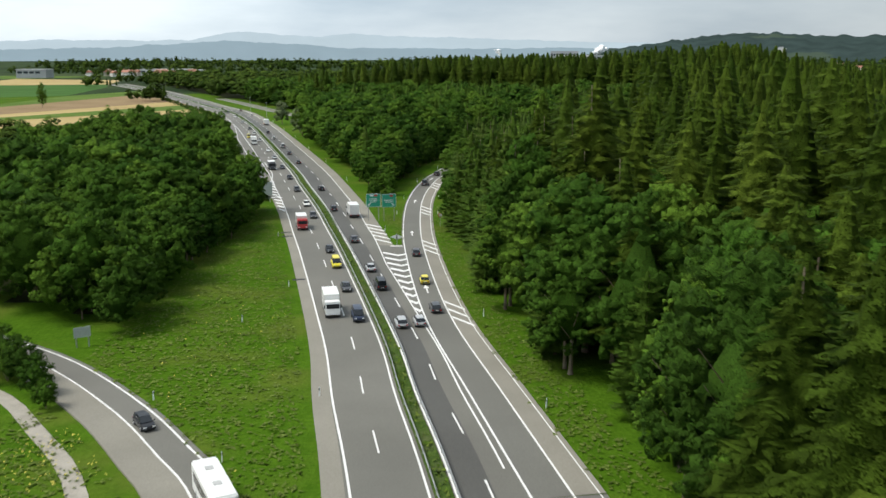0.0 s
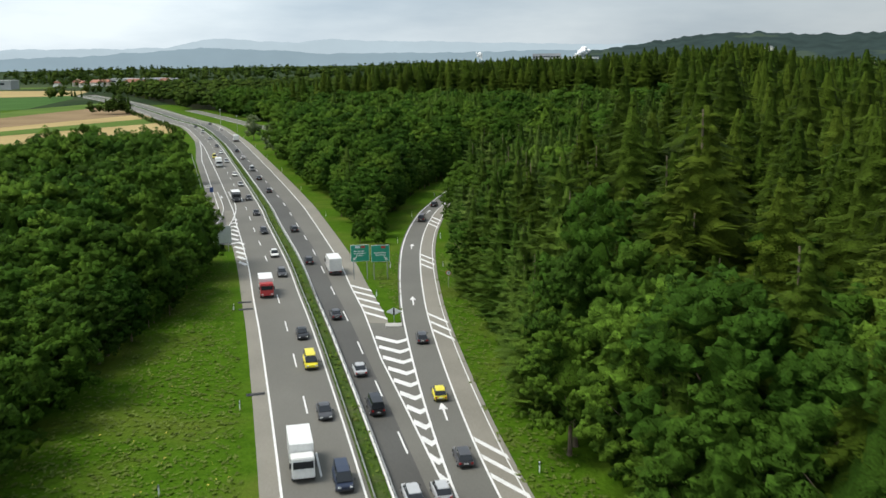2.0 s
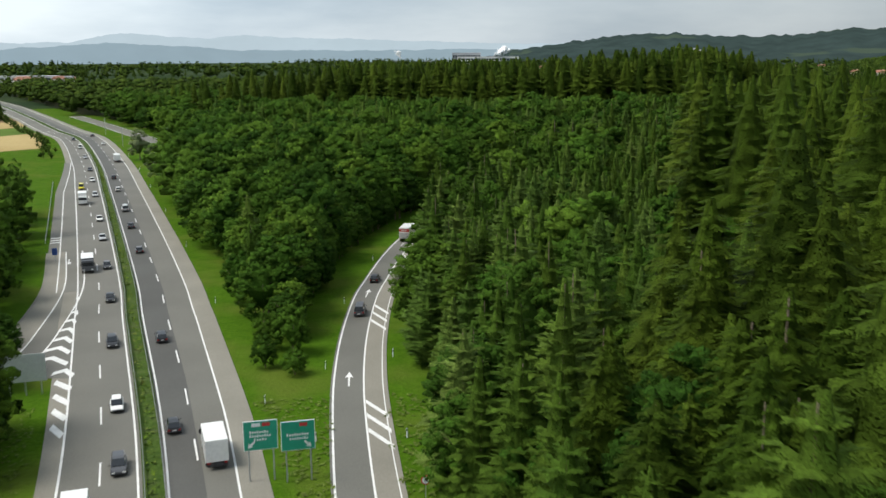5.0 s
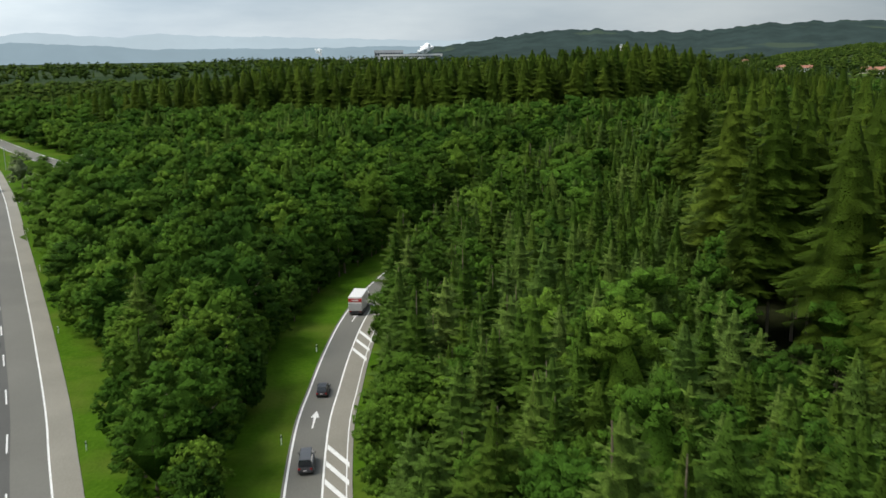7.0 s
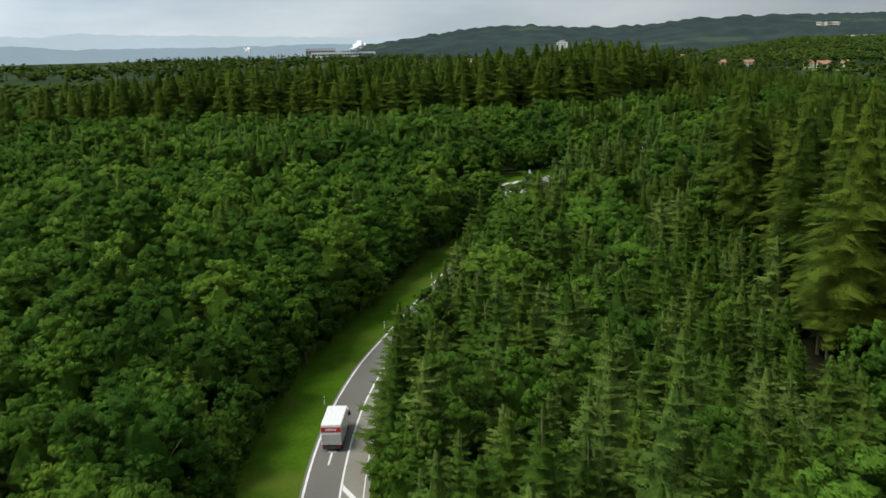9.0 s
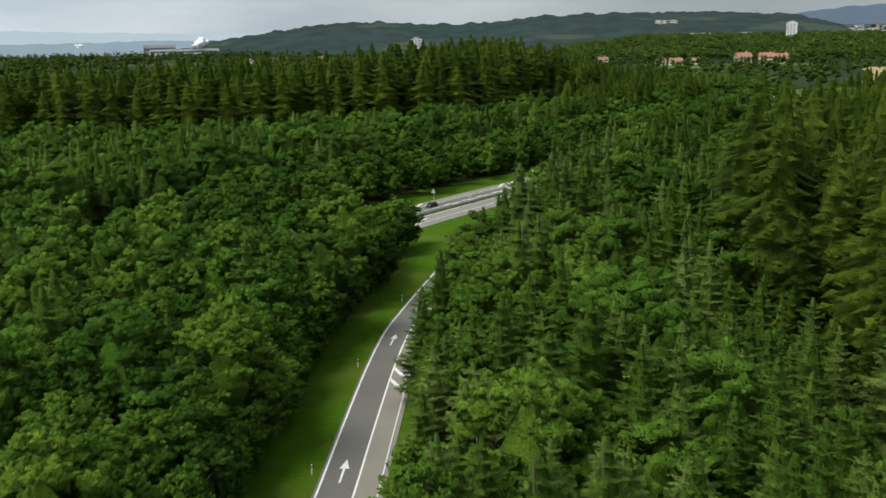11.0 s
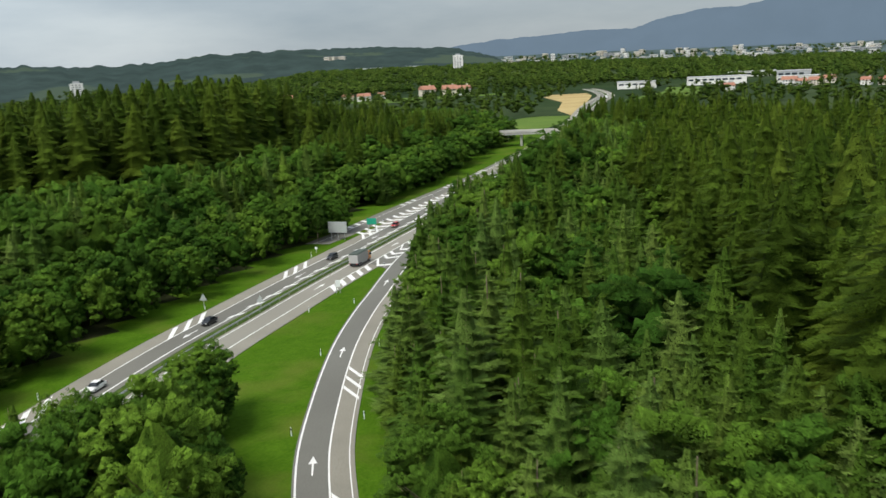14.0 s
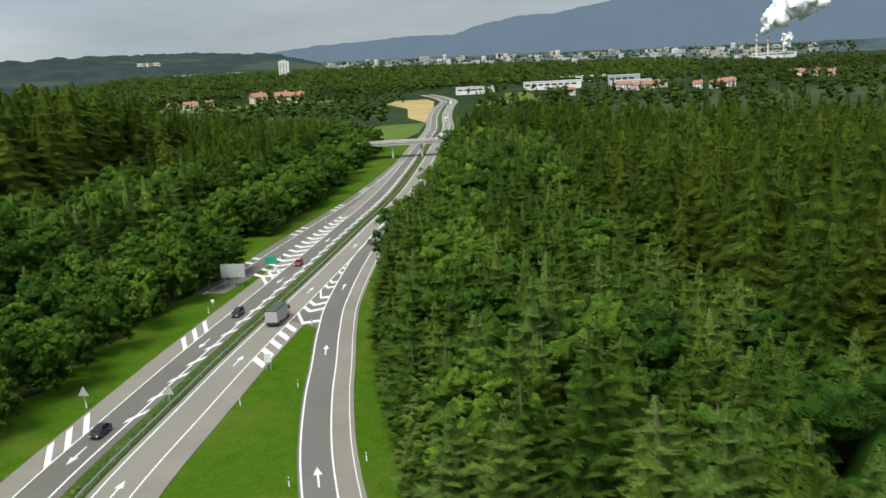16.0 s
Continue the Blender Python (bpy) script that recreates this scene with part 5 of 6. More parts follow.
def town_block(w, d, h, wall, label):
    e = tagged(new("town_block"), label, "building")
    box_part("wall", (-w / 2, w / 2, -d / 2, d / 2, 0, h), wall, e)
    box_part("roof", (-w / 2 - 0.5, w / 2 + 0.5, -d / 2 - 0.5, d / 2 + 0.5, h, h + 1.0), ROOF_GREY, e)
    for z in np.arange(2.0, h - 2, 5.0):
        box_part("window_band", (-w / 2 + 1, w / 2 - 1, -d / 2 - 0.1, -d / 2 + 0.1, z, z + 1.7), GLASS_FAR, e)
    return e


town = [town_block(26, 16, 11, WALL_WHITE, "white town block on the far valley slope"), town_block(18, 14, 17, WALL_CREAM, "cream town block on the far valley slope"), town_block(54, 26, 11, WALL_GREY, "grey factory roof on the far valley slope"), town_block(13, 11, 24, WALL_WHITE, "slim white tower in the distant town"), town_block(14, 12, 8, WALL_CREAM, "small cream house in the distant town")]
left_over = list(town)
r3 = np.random.default_rng(5)
for i in range(190):
    az = r3.uniform(46.5, 74) if i < 165 else r3.uniform(28, 46)
    x, y = bearing(az, r3.uniform(3300, 3680), 0, 200)
    e = town[int(r3.choice(5, p=(0.28, 0.2, 0.07, 0.1, 0.35)))]
    put(left_over.pop(left_over.index(e)) if e in left_over else copy_thing(e, Matrix()), x, y, -az + r3.uniform(-40, 40), valley_height(x, y) - 5)
x6, y6 = np.array([bearing(r3.uniform(20, 76), r3.uniform(3230, 3660), 0, 200) for _ in range(1400)] + [bearing(r3.uniform(32, 70), math.sqrt(r3.uniform(1300 ** 2, 2260 ** 2))) for _ in range(4200)]).T
clear6 = (np.abs(distance(M2, x6, y6)) > 22) & (np.hypot(x6 - 1458, y6 - 1763) > 24)
x6, y6 = x6[clear6], y6[clear6]
# a cream farm on the wooded hill and a white hamlet at its foot
for i in range(13):
    az = 36.8 + 0.42 * i if i < 3 else 40.0 + 0.37 * (i - 3) + r3.uniform(-0.12, 0.12)
    x, y = bearing(az, 2940 if i < 3 else 2380 + r3.uniform(-12, 12), *((5, 260) if i < 3 else (20, 370)))
    put(copy_thing(town[1 if i < 3 else int(r3.choice((0, 4, 4)))], Matrix()), x, y, -az + r3.uniform(-40, 40), 60 if i < 3 else float(rise_height(x, y)) - 0.5)
low_tree = crown(LEAFY, 3)
high6 = r3.uniform(9, 17, len(x6))
spread6 = r3.uniform(0.9, 2.2, len(x6))
base6 = np.where(np.hypot(x6 - 20, y6 - 370) < 2300, rise_height(x6, y6) - 1, np.array([valley_height(a, b) - 2 for a, b in zip(x6, y6)]))
v6 = np.stack([x6[:, None] + (high6 * spread6)[:, None] * low_tree[0][:, 0], y6[:, None] + (high6 * spread6)[:, None] * low_tree[0][:, 1], base6[:, None] + high6[:, None] * low_tree[0][:, 2]], -1).reshape(-1, 3)
tagged(triangles("town_trees", v6, FAR_WOOD, None, np.tile(low_tree[1], (len(x6), 1)), np.repeat(r3.uniform(0, 1, len(x6)), len(low_tree[0]))), "dark green trees between the houses of the town", "woods", kind="stuff")


def lathe(bm, rings, n=14):
    low = None
    for r, z in rings:
        ring_ = [bm.verts.new((r * math.cos(i * 2 * math.pi / n), r * math.sin(i * 2 * math.pi / n), z)) for i in range(n)]
        if low:
            for i in range(n):
                bm.faces.new((low[i], low[(i + 1) % n], ring_[(i + 1) % n], ring_[i]))
        low = ring_
    bm.faces.new(low)


STEAM = mottled("white_steam", (0.80, 0.81, 0.82), (0.92, 0.92, 0.92), 0.02, 0.15, 1.0, spec=0.0)
RED_BAND = plain("red_band", (0.45, 0.05, 0.04))


def chimney(h, r, x, y, label):
    e = tagged(new("factory_chimney"), label, "chimney")
    bm = bmesh.new()
    lathe(bm, [(r * 1.3, 0), (r, h * 0.5), (r * 0.9, h)])
    obj("shaft", bm, WALL_WHITE, e)
    for z in (0.62, 0.82):
        bm = bmesh.new()
        lathe(bm, [(r * 1.06, h * z), (r * 1.04, h * (z + 0.08))])
        obj("band", bm, RED_BAND, e)
    return put(e, x, y)


def plume(x, y, z, size, lean, label, fat=1.0):
    """A cloud of steam: many puffs merged, growing as they rise."""
    bm = bmesh.new()
    r2 = np.random.default_rng(int(abs(x)))
    for i in range(90):
        f_ = (i / 89) ** 0.8
        wide = 0.02 + 0.13 * f_
        m = Matrix.Translation((lean[0] * f_ * size + r2.normal(0, wide) * size, lean[1] * f_ * size + r2.normal(0, wide) * size, size * f_ * lean[2] + r2.normal(0, wide * 0.8) * size))
        bmesh.ops.create_icosphere(bm, subdivisions=2, radius=size * fat * (0.03 + 0.11 * f_) * r2.uniform(0.5, 1.25), matrix=m)
    for w in bm.verts:
        w.co += Vector((noise.noise(w.co * 14 / size), noise.noise(w.co * 14 / size + Vector((9, 0, 0))), noise.noise(w.co * 14 / size + Vector((0, 9, 0))))) * size * 0.06
    ob = obj("steam_cloud", bm, STEAM)
    for p in ob.data.polygons:
        p.use_smooth = True
    ob.location = (x, y, z)
    return tagged(ob, label, "steam")


px, py = bearing(74.4, 2900)
put(hall(120, 40, 16, WALL_WHITE, "pale factory block under tall chimneys", "factory"), px, py, -74)
for a, h in ((73.45, 69), (74.07, 67)):
    chimney(h, 2.4, *bearing(a, 2880), "white and red banded factory chimney")
plume(*bearing(73.75, 2880), 72, 190, (0.16, -0.56, 0.62), "thick white steam drifting from factory chimneys", 1.2)
plume(*bearing(74.9, 2870), 18, 40, (0.2, -0.2, 1.0), "small white steam puff over the factory roof")
fx, fy = bearing(8.6, 3000, 0, 100)
put(hall(190, 50, 22, WALL_WHITE, "wide pale paper mill on the plain", "factory"), fx, fy, -8)
put(hall(90, 40, 34, WALL_GREY, "tall grey mill hall on the plain", "factory"), fx - 60, fy + 60, -8)
plume(fx + 15, fy - 30, 26, 42, (0.8, 0.1, 0.35), "white steam over the distant mill")
plume(*bearing(3.4, 3000, 0, 100), 18, 22, (-0.4, 0.2, 0.9), "small white steam column on the plain")

# the bridge over the second motorway
bx, by = 364, 622
bridge = tagged(new("road_bridge"), "grey concrete overpass across the motorway", "bridge")
box_part("deck", (-34, 34, -4, 4, 5.6, 6.6), CONCRETE, bridge)
for y in (-4.2, 3.95):
    box_part("parapet", (-34, 34, y, y + 0.25, 6.6, 7.5), CONCRETE, bridge)
for x in (-13, 0, 13):
    box_part("pier", (x - 0.5, x + 0.5, -2.6, 2.6, -0.2, 5.6), CONCRETE, bridge)
for x in (-34, 29):
    box_part("abutment", (x, x + 5, -4, 4, -0.2, 5.6), CONCRETE, bridge)
put(bridge, bx, by, -52)
# ---- vehicles ----
RUBBER = plain("tyre_rubber", (0.02, 0.02, 0.02), 0.85)
ALLOY = plain("wheel_alloy", (0.42, 0.42, 0.43), 0.35, 0.8)
GLASS = plain("car_glass", (0.015, 0.018, 0.022), 0.08)
LAMP = plain("headlight_glass", (0.75, 0.75, 0.72), 0.1)
TAIL = plain("tail_light_glass", (0.35, 0.02, 0.02), 0.2)
TRIM = plain("black_trim", (0.03, 0.03, 0.032), 0.6)
STEEL = plain("galvanised_steel", (0.40, 0.41, 0.41), 0.45, 0.6)
PAINTS = {n: plain(n.replace(" ", "_") + "_paint", c, 0.3, 0.1) for n, c in {"black": (0.018, 0.019, 0.022), "dark grey": (0.06, 0.062, 0.068), "dark blue": (0.02, 0.03, 0.06), "silver": (0.42, 0.43, 0.44), "white": (0.72, 0.72, 0.70), "yellow": (0.72, 0.62, 0.03), "orange": (0.65, 0.22, 0.03), "red": (0.42, 0.03, 0.03)}.items()}
PAINTS["light grey"] = plain("light_grey_paint", (0.36, 0.36, 0.35), 0.4)
PAINTS["beige"] = plain("beige_paint", (0.45, 0.41, 0.35), 0.5)
TARP = mottled("green_tarpaulin", (0.035, 0.05, 0.042), (0.055, 0.075, 0.062), 0.5, 4.0, 0.8)


def loft(sections):
    """A closed body through cross sections: each (y along, half width low, half width high, z low, z high)."""
    bm = bmesh.new()
    rows = []
    for y, wl, wh, z0, z1 in sections:
        rows.append([bm.verts.new(p) for p in ((-wl * 0.92, y, z0), (-wl, y, z0 + (z1 - z0) * 0.35), (-wh, y, z1), (wh, y, z1), (wl, y, z0 + (z1 - z0) * 0.35), (wl * 0.92, y, z0))])
    for a, b in zip(rows, rows[1:]):
        for i in range(6):
            j = (i + 1) % 6
            bm.faces.new((a[i], a[j], b[j], b[i]))
    bm.faces.new(rows[0][::-1])
    bm.faces.new(rows[-1])
    bmesh.ops.recalc_face_normals(bm, faces=bm.faces[:])
    return bm


def wheel(x, y, r, w, parent):
    bm = bmesh.new()
    bmesh.ops.create_cone(bm, cap_ends=True, segments=14, radius1=r, radius2=r, depth=w, matrix=pose(x, y, r, 0, 90, 0))
    wh = obj("wheel", bm, RUBBER, parent)
    bm = bmesh.new()
    side = 1 if x > 0 else -1
    bmesh.ops.create_cone(bm, cap_ends=True, segments=12, radius1=r * 0.6, radius2=r * 0.5, depth=0.04, matrix=pose(x + side * w / 2, y, r, 0, 90 * side, 0))
    obj("rim", bm, ALLOY, wh)


def car(colour, style, label):
    """The nose points along +y."""
    e = tagged(new("car"), label, "car")
    paint = PAINTS[colour]
    long, wide, high = {"saloon": (4.5, 1.76, 1.42), "hatch": (4.0, 1.70, 1.48), "estate": (4.6, 1.78, 1.50), "van": (4.9, 1.90, 1.95)}[style]
    f, w = long / 2, wide / 2
    bonnet, belt = 0.86 if style != "van" else 1.05, 0.92 if style != "van" else 1.1
    bm = loft([(-f, w * 0.86, w * 0.80, 0.34, belt - 0.1), (-f + 0.25, w, w * 0.93, 0.25, belt), (-0.4, w, w * 0.95, 0.22, belt), (0.9, w, w * 0.94, 0.22, belt - 0.02), (f - 0.5, w * 0.98, w * 0.88, 0.25, bonnet - 0.08), (f - 0.08, w * 0.86, w * 0.76, 0.32, bonnet - 0.24)])
    bmesh.ops.bevel(bm, geom=bm.edges[:], offset=0.045, segments=2, affect="EDGES")
    obj("body", bm, paint, e)
    r0 = {"saloon": (-1.75, -1.0), "hatch": (-f + 0.12, -f + 0.55), "estate": (-f + 0.1, -f + 0.45), "van": (-f + 0.06, -f + 0.2)}[style]
    r1_, r2_ = (0.35, 1.15) if style != "van" else (1.15, 1.8)
    bm = loft([(r0[0], w * 0.84, w * 0.80, belt - 0.03, belt + 0.02), (r0[1], w * 0.85, w * 0.70, belt - 0.03, high - 0.05), (r1_, w * 0.86, w * 0.70, belt - 0.03, high - 0.02), (r2_, w * 0.86, w * 0.82, belt - 0.04, belt + 0.02)])
    obj("window_glass", bm, GLASS, e, "dark tinted glass")
    bm = loft([(r0[1] - 0.03, w * 0.70, w * 0.66, high - 0.10, high - 0.03), (-0.3, w * 0.71, w * 0.66, high - 0.09, high + 0.02), (r1_ + 0.03, w * 0.70, w * 0.64, high - 0.10, high - 0.01)])
    obj("roof", bm, paint, e)
    for s in (-1, 1):
        for y in (-long * 0.29, long * 0.30):
            wheel(s * (w - 0.1), y, 0.31, 0.2, e)
        box_part("headlight", (s * w * 0.62 - 0.17, s * w * 0.62 + 0.17, f - 0.16, f - 0.05, bonnet - 0.38, bonnet - 0.24), LAMP, e)
        box_part("tail_light", (s * w * 0.72 - 0.14, s * w * 0.72 + 0.14, -f - 0.02, -f + 0.1, belt - 0.34, belt - 0.15), TAIL, e)
        box_part("mirror", (s * (w + 0.02), s * (w + 0.16), r2_ - 0.35, r2_ - 0.22, belt - 0.02, belt + 0.11), TRIM, e)
        box_part("pillar", (s * w * 0.78 - 0.03, s * w * 0.78 + 0.03, -0.35, -0.27, belt, high - 0.06), paint, e)
    box_part("bumper", (-w * 0.8, w * 0.8, f - 0.1, f - 0.02, 0.34, 0.50), TRIM, e)
    box_part("bumper", (-w * 0.8, w * 0.8, -f - 0.03, -f + 0.04, 0.38, 0.54), TRIM, e)
    box_part("plate", (-0.25, 0.25, -f - 0.05, -f - 0.02, 0.58, 0.69), PAINTS["white"], e)
    return e


def truck(cab, box, label, long=8.5, high=3.6, rear=None, tarp=False):
    e = tagged(new("truck"), label, "truck")
    f = long / 2
    bm = bmesh.new()
    cuboid(bm, -1.2, 1.2, f - 1.9, f, 0.55, 2.7)
    for vert in bm.verts:
        if vert.co.z > 2 and vert.co.y > f - 0.1:
            vert.co.y -= 0.28
    bmesh.ops.bevel(bm, geom=bm.edges[:], offset=0.09, segments=2, affect="EDGES")
    obj("cab", bm, PAINTS[cab], e)
    box_part("windscreen", (-1.05, 1.05, f - 0.22, f - 0.08, 1.6, 2.35), GLASS, e, 0.03, "dark windscreen")
    for s in (-1, 1):
        box_part("side_window", (s * 1.19 - 0.03, s * 1.19 + 0.03, f - 1.3, f - 0.5, 1.6, 2.3), GLASS, e)
        box_part("headlight", (s * 0.85 - 0.2, s * 0.85 + 0.2, f - 0.03, f + 0.03, 0.75, 0.95), LAMP, e)
        box_part("mirror", (s * 1.32 - 0.1, s * 1.32 + 0.1, f - 0.45, f - 0.35, 1.6, 2.2), TRIM, e)
        box_part("tail_light", (s * 0.95 - 0.18, s * 0.95 + 0.18, -f - 0.04, -f + 0.05, 0.75, 0.92), TAIL, e)
        box_part("side_guard", (s * 1.18 - 0.03, s * 1.18 + 0.03, -f + 2.3, f - 2.6, 0.5, 0.95), STEEL, e)
        for y in ((-f + 1.2, -f + 2.4, f - 1.1) if long > 8 else (-f + 1.4, f - 1.1)):
            wheel(s * 1.05, y, 0.48, 0.34, e)
    box_part("chassis", (-0.5, 0.5, -f, f - 0.3, 0.55, 0.85), TRIM, e)
    box_part("bumper", (-1.15, 1.15, -f - 0.05, -f + 0.08, 0.45, 0.65), TRIM, e)
    body = box_part("cargo_box", (-1.27, 1.27, -f, f - 2.05, 0.95, high), PAINTS[box], e, 0.04)
    if rear:
        box_part("tail_lift", (-1.2, 1.2, -f - 0.06, -f - 0.01, 1.0, high - 1.25), PAINTS["light grey"], body, 0.0, "grey folded tail lift")
        box_part("colour_band", (-1.24, 1.24, -f - 0.05, -f - 0.008, high - 0.95, high - 0.30), PAINTS[rear], body, 0.0, "red band")
        for k in range(6):
            box_part("lettering", (-0.66 + k * 0.23, -0.50 + k * 0.23, -f - 0.07, -f - 0.052, high - 0.75, high - 0.50), PAINTS["white"], body)
    if tarp:
        for k in range(7):
            y = -f + 0.4 + k * (long - 2.9) / 6
            box_part("rib", (-1.31, 1.31, y - 0.05, y + 0.05, 0.95, high - 0.02), PAINTS["light grey"], body)
        bm = loft([(-f - 0.02, 1.29, 1.0, high - 0.05, high + 0.22), (0, 1.29, 1.0, high - 0.05, high + 0.34), (f - 2.03, 1.29, 1.0, high - 0.05, high + 0.22)])
        obj("tarpaulin", bm, TARP, body, "dark green tarpaulin cover")
    else:
        box_part("roof_panel", (-1.24, 1.24, -f + 0.05, f - 2.1, high, high + 0.03), PAINTS["white"], body)
        for k in range(5):
            y = -f + 0.8 + k * (long - 3.4) / 4
            for s in (-1, 1):
                box_part("rib", (s * 1.275 - 0.012, s * 1.275 + 0.012, y - 0.03, y + 0.03, 1.0, high - 0.05), PAINTS["light grey"], body)
    return e


def coach(label):
    e = tagged(new("coach"), label, "bus")
    f = 4.7
    bm = bmesh.new()
    cuboid(bm, -1.27, 1.27, -f, f, 0.35, 3.35)
    for vert in bm.verts:
        if vert.co.z > 2 and vert.co.y > 0:
            vert.co.y -= 0.35
    bmesh.ops.bevel(bm, geom=bm.edges[:], offset=0.16, segments=3, affect="EDGES")
    obj("body", bm, PAINTS["white"], e)
    bm = bmesh.new()
    cuboid(bm, -1.12, 1.12, f - 0.24, f - 0.06, 1.25, 2.9)
    for vert in bm.verts:
        if vert.co.z > 2:
            vert.co.y -= 0.2
    obj("windscreen", bm, GLASS, e)
    for s in (-1, 1):
        for k in range(5):
            y = -f + 0.7 + k * 1.75
            box_part("side_window", (s * 1.265 - 0.015, s * 1.265 + 0.015, y, y + 1.65, 1.55, 2.65), GLASS, e)
        box_part("mirror", (s * 1.42 - 0.12, s * 1.42 + 0.12, f - 0.1, f + 0.1, 1.9, 2.6), TRIM, e)
        box_part("headlight", (s * 0.95 - 0.2, s * 0.95 + 0.2, f - 0.04, f + 0.02, 0.7, 0.92), LAMP, e)
        for y in (-f + 2.0, f - 2.0):
            wheel(s * 1.12, y, 0.5, 0.3, e)
    for y in (-2.6, 1.0):
        box_part("roof_hatch", (-0.4, 0.4, y, y + 0.8, 3.35, 3.42), PAINTS["light grey"], e, 0.02)
    return e


def drive(e, line, x, y, towards, dz=0.05):
    """Stands a vehicle at x, y, turned along the road."""
    i = int(np.argmin(np.hypot(line[:, 0] - x, line[:, 1] - y)))
    n = normals(line)[i] * (1 if towards else -1)
    turn = math.degrees(math.atan2(n[1], n[0]))
    e.matrix_basis = pose(x, y, dz, 0, 0, turn) @ Matrix.Scale(0.82, 4)
    return e


def lane(line, x, y, choices):
    """Moves a place sideways to the middle of the nearest lane."""
    s = near(line, x, y)
    p, n = along(line, s)
    o = (x - p[0]) * n[0] + (y - p[1]) * n[1]
    o = min(choices, key=lambda c: abs(c - o))
    return tuple(p + n * o)


models = {}


def vehicle(kind, line, x, y, towards, lanes=None, dz=0.06):
    if lanes:
        x, y = lane(line, x, y, lanes)
    if kind not in models:
        if kind[0] == "truck":
            models[kind] = truck(*kind[1:])
        else:
            models[kind] = car(kind[0], kind[1], "%s %s car on the asphalt" % (kind[0], {"saloon": "four-door saloon", "hatch": "compact hatchback", "estate": "long estate", "van": "tall people-carrier van"}[kind[1]]))
        e = models[kind]
    else:
        e = copy_thing(models[kind], Matrix())
    return drive(e, line, x, y, towards, dz)


WHITE_TRUCK = ("truck", "white", "white", "white box lorry with a plain cargo body", 7.6, 3.5)
RED_TRUCK = ("truck", "red", "white", "red lorry with a white cargo box", 7.2, 3.3)
BLACK_TRUCK = ("truck", "dark grey", "dark grey", "dark tipper lorry with a loaded body", 8.2, 2.9)
OLDER_TRUCK = ("truck", "orange", "white", "orange and white lorry far along the road", 7.8, 3.4)
down, up = (-6.2, -3.0), (3.2, 6.8)
for kind, x, y in (
    (WHITE_TRUCK, -16.1, 124.6), (("dark blue", "van"), -11.8, 119.9), (("dark grey", "saloon"), -15, 135.2), (("yellow", "van"), -18.3, 151), (("black", "saloon"), -20.6, 164.9),
    (RED_TRUCK, -28.4, 184.5), (("dark grey", "estate"), -28.4, 199.6), (("white", "hatch"), -30.9, 213.1), (("black", "estate"), -36.8, 236.5), (BLACK_TRUCK, -50.9, 281.6),
    (("dark grey", "hatch"), -46.5, 285.1), (("black", "saloon"), -42.2, 261.1), (("silver", "saloon"), -54.1, 312.2), (WHITE_TRUCK, -72.6, 360.6), (("yellow", "van"), -80.9, 388.3),
    (("white", "saloon"), -59.6, 333.8), (("silver", "estate"), -71, 375), (("white", "hatch"), -80.2, 405), (("dark grey", "saloon"), -87.5, 431), (("silver", "hatch"), -98, 468), (("white", "van"), -112, 508), (("black", "hatch"), -126, 545),
):
    vehicle(kind, M1, x, y, False, down)
for kind, x, y in (
    (WHITE_TRUCK, -20.2, 202.3), (("black", "hatch"), -24.8, 208.7), (("dark grey", "saloon"), -18.3, 173.9), (("silver", "saloon"), -12.6, 150.4), (("black", "van"), -9.7, 136),
    (("silver", "estate"), -4.8, 118), (("silver", "hatch"), -1.5, 117), (("black", "estate"), -31.3, 237.4), (("dark grey", "hatch"), -46.3, 298), (("black", "saloon"), -53.4, 324.7),
    (("silver", "van"), -59.7, 349.5), (("white", "hatch"), -69.3, 381), (("black", "hatch"), -77.4, 408.1), (OLDER_TRUCK, -86.4, 458.7), (("white", "saloon"), -106, 520), (("dark grey", "estate"), -122, 562),
):
    vehicle(kind, M1, x, y, True, up if y > 215 else (2.3, 5.6) if y > 170 else (2.2, 4.6))
for kind, x, y in ((("dark grey", "hatch"), -4.4, 160.1), (("yellow", "hatch"), -2.7, 140), (("dark grey", "estate"), -0.9, 125), (("black", "hatch"), -2.1, 270), (("dark grey", "van"), -4.4, 249)):
    vehicle(kind, R1, x, y, True, (1.75,))
vehicle(("truck", "white", "white", "white box lorry with a red band and grey tail lift", 8.4, 3.6, "red"), R1, 5.5, 303, True, (1.75,))
for kind, x, y in ((("black", "estate"), 131.2, 495), (("black", "saloon"), 85.3, 468), (("red", "hatch"), 167.8, 514.2), (("white", "saloon"), 60.5, 451)):
    vehicle(kind, M2, x, y, False, (-4.4,))
vehicle(("truck", "orange", "light grey", "tipper lorry with an orange cab and green tarpaulin", 9.2, 3.2, None, True), M2, 131, 484, True, (4.0,))
for kind, x, y in ((WHITE_TRUCK, 560, 745), (("white", "van"), 470, 690), (("silver", "saloon"), 520, 718), (("white", "hatch"), 640, 800), (WHITE_TRUCK, 770, 885)):
    vehicle(kind, M2, x, y, x > 600, (4.0, -4.4))
vehicle(("black", "hatch"), LOOP, -29.1, 84.6, True, (1.9,))
put_bus = drive(coach("white touring coach on the slip road"), LOOP, *lane(LOOP, -19.8, 66.2, (1.6,)), True, 0.06)
bv = vehicle(WHITE_TRUCK, M2, 364, 622, True)
bv.matrix_basis = pose(bx + 6, by - 7.5, 6.62, 0, 0, 38) @ Matrix.Scale(0.82, 4)

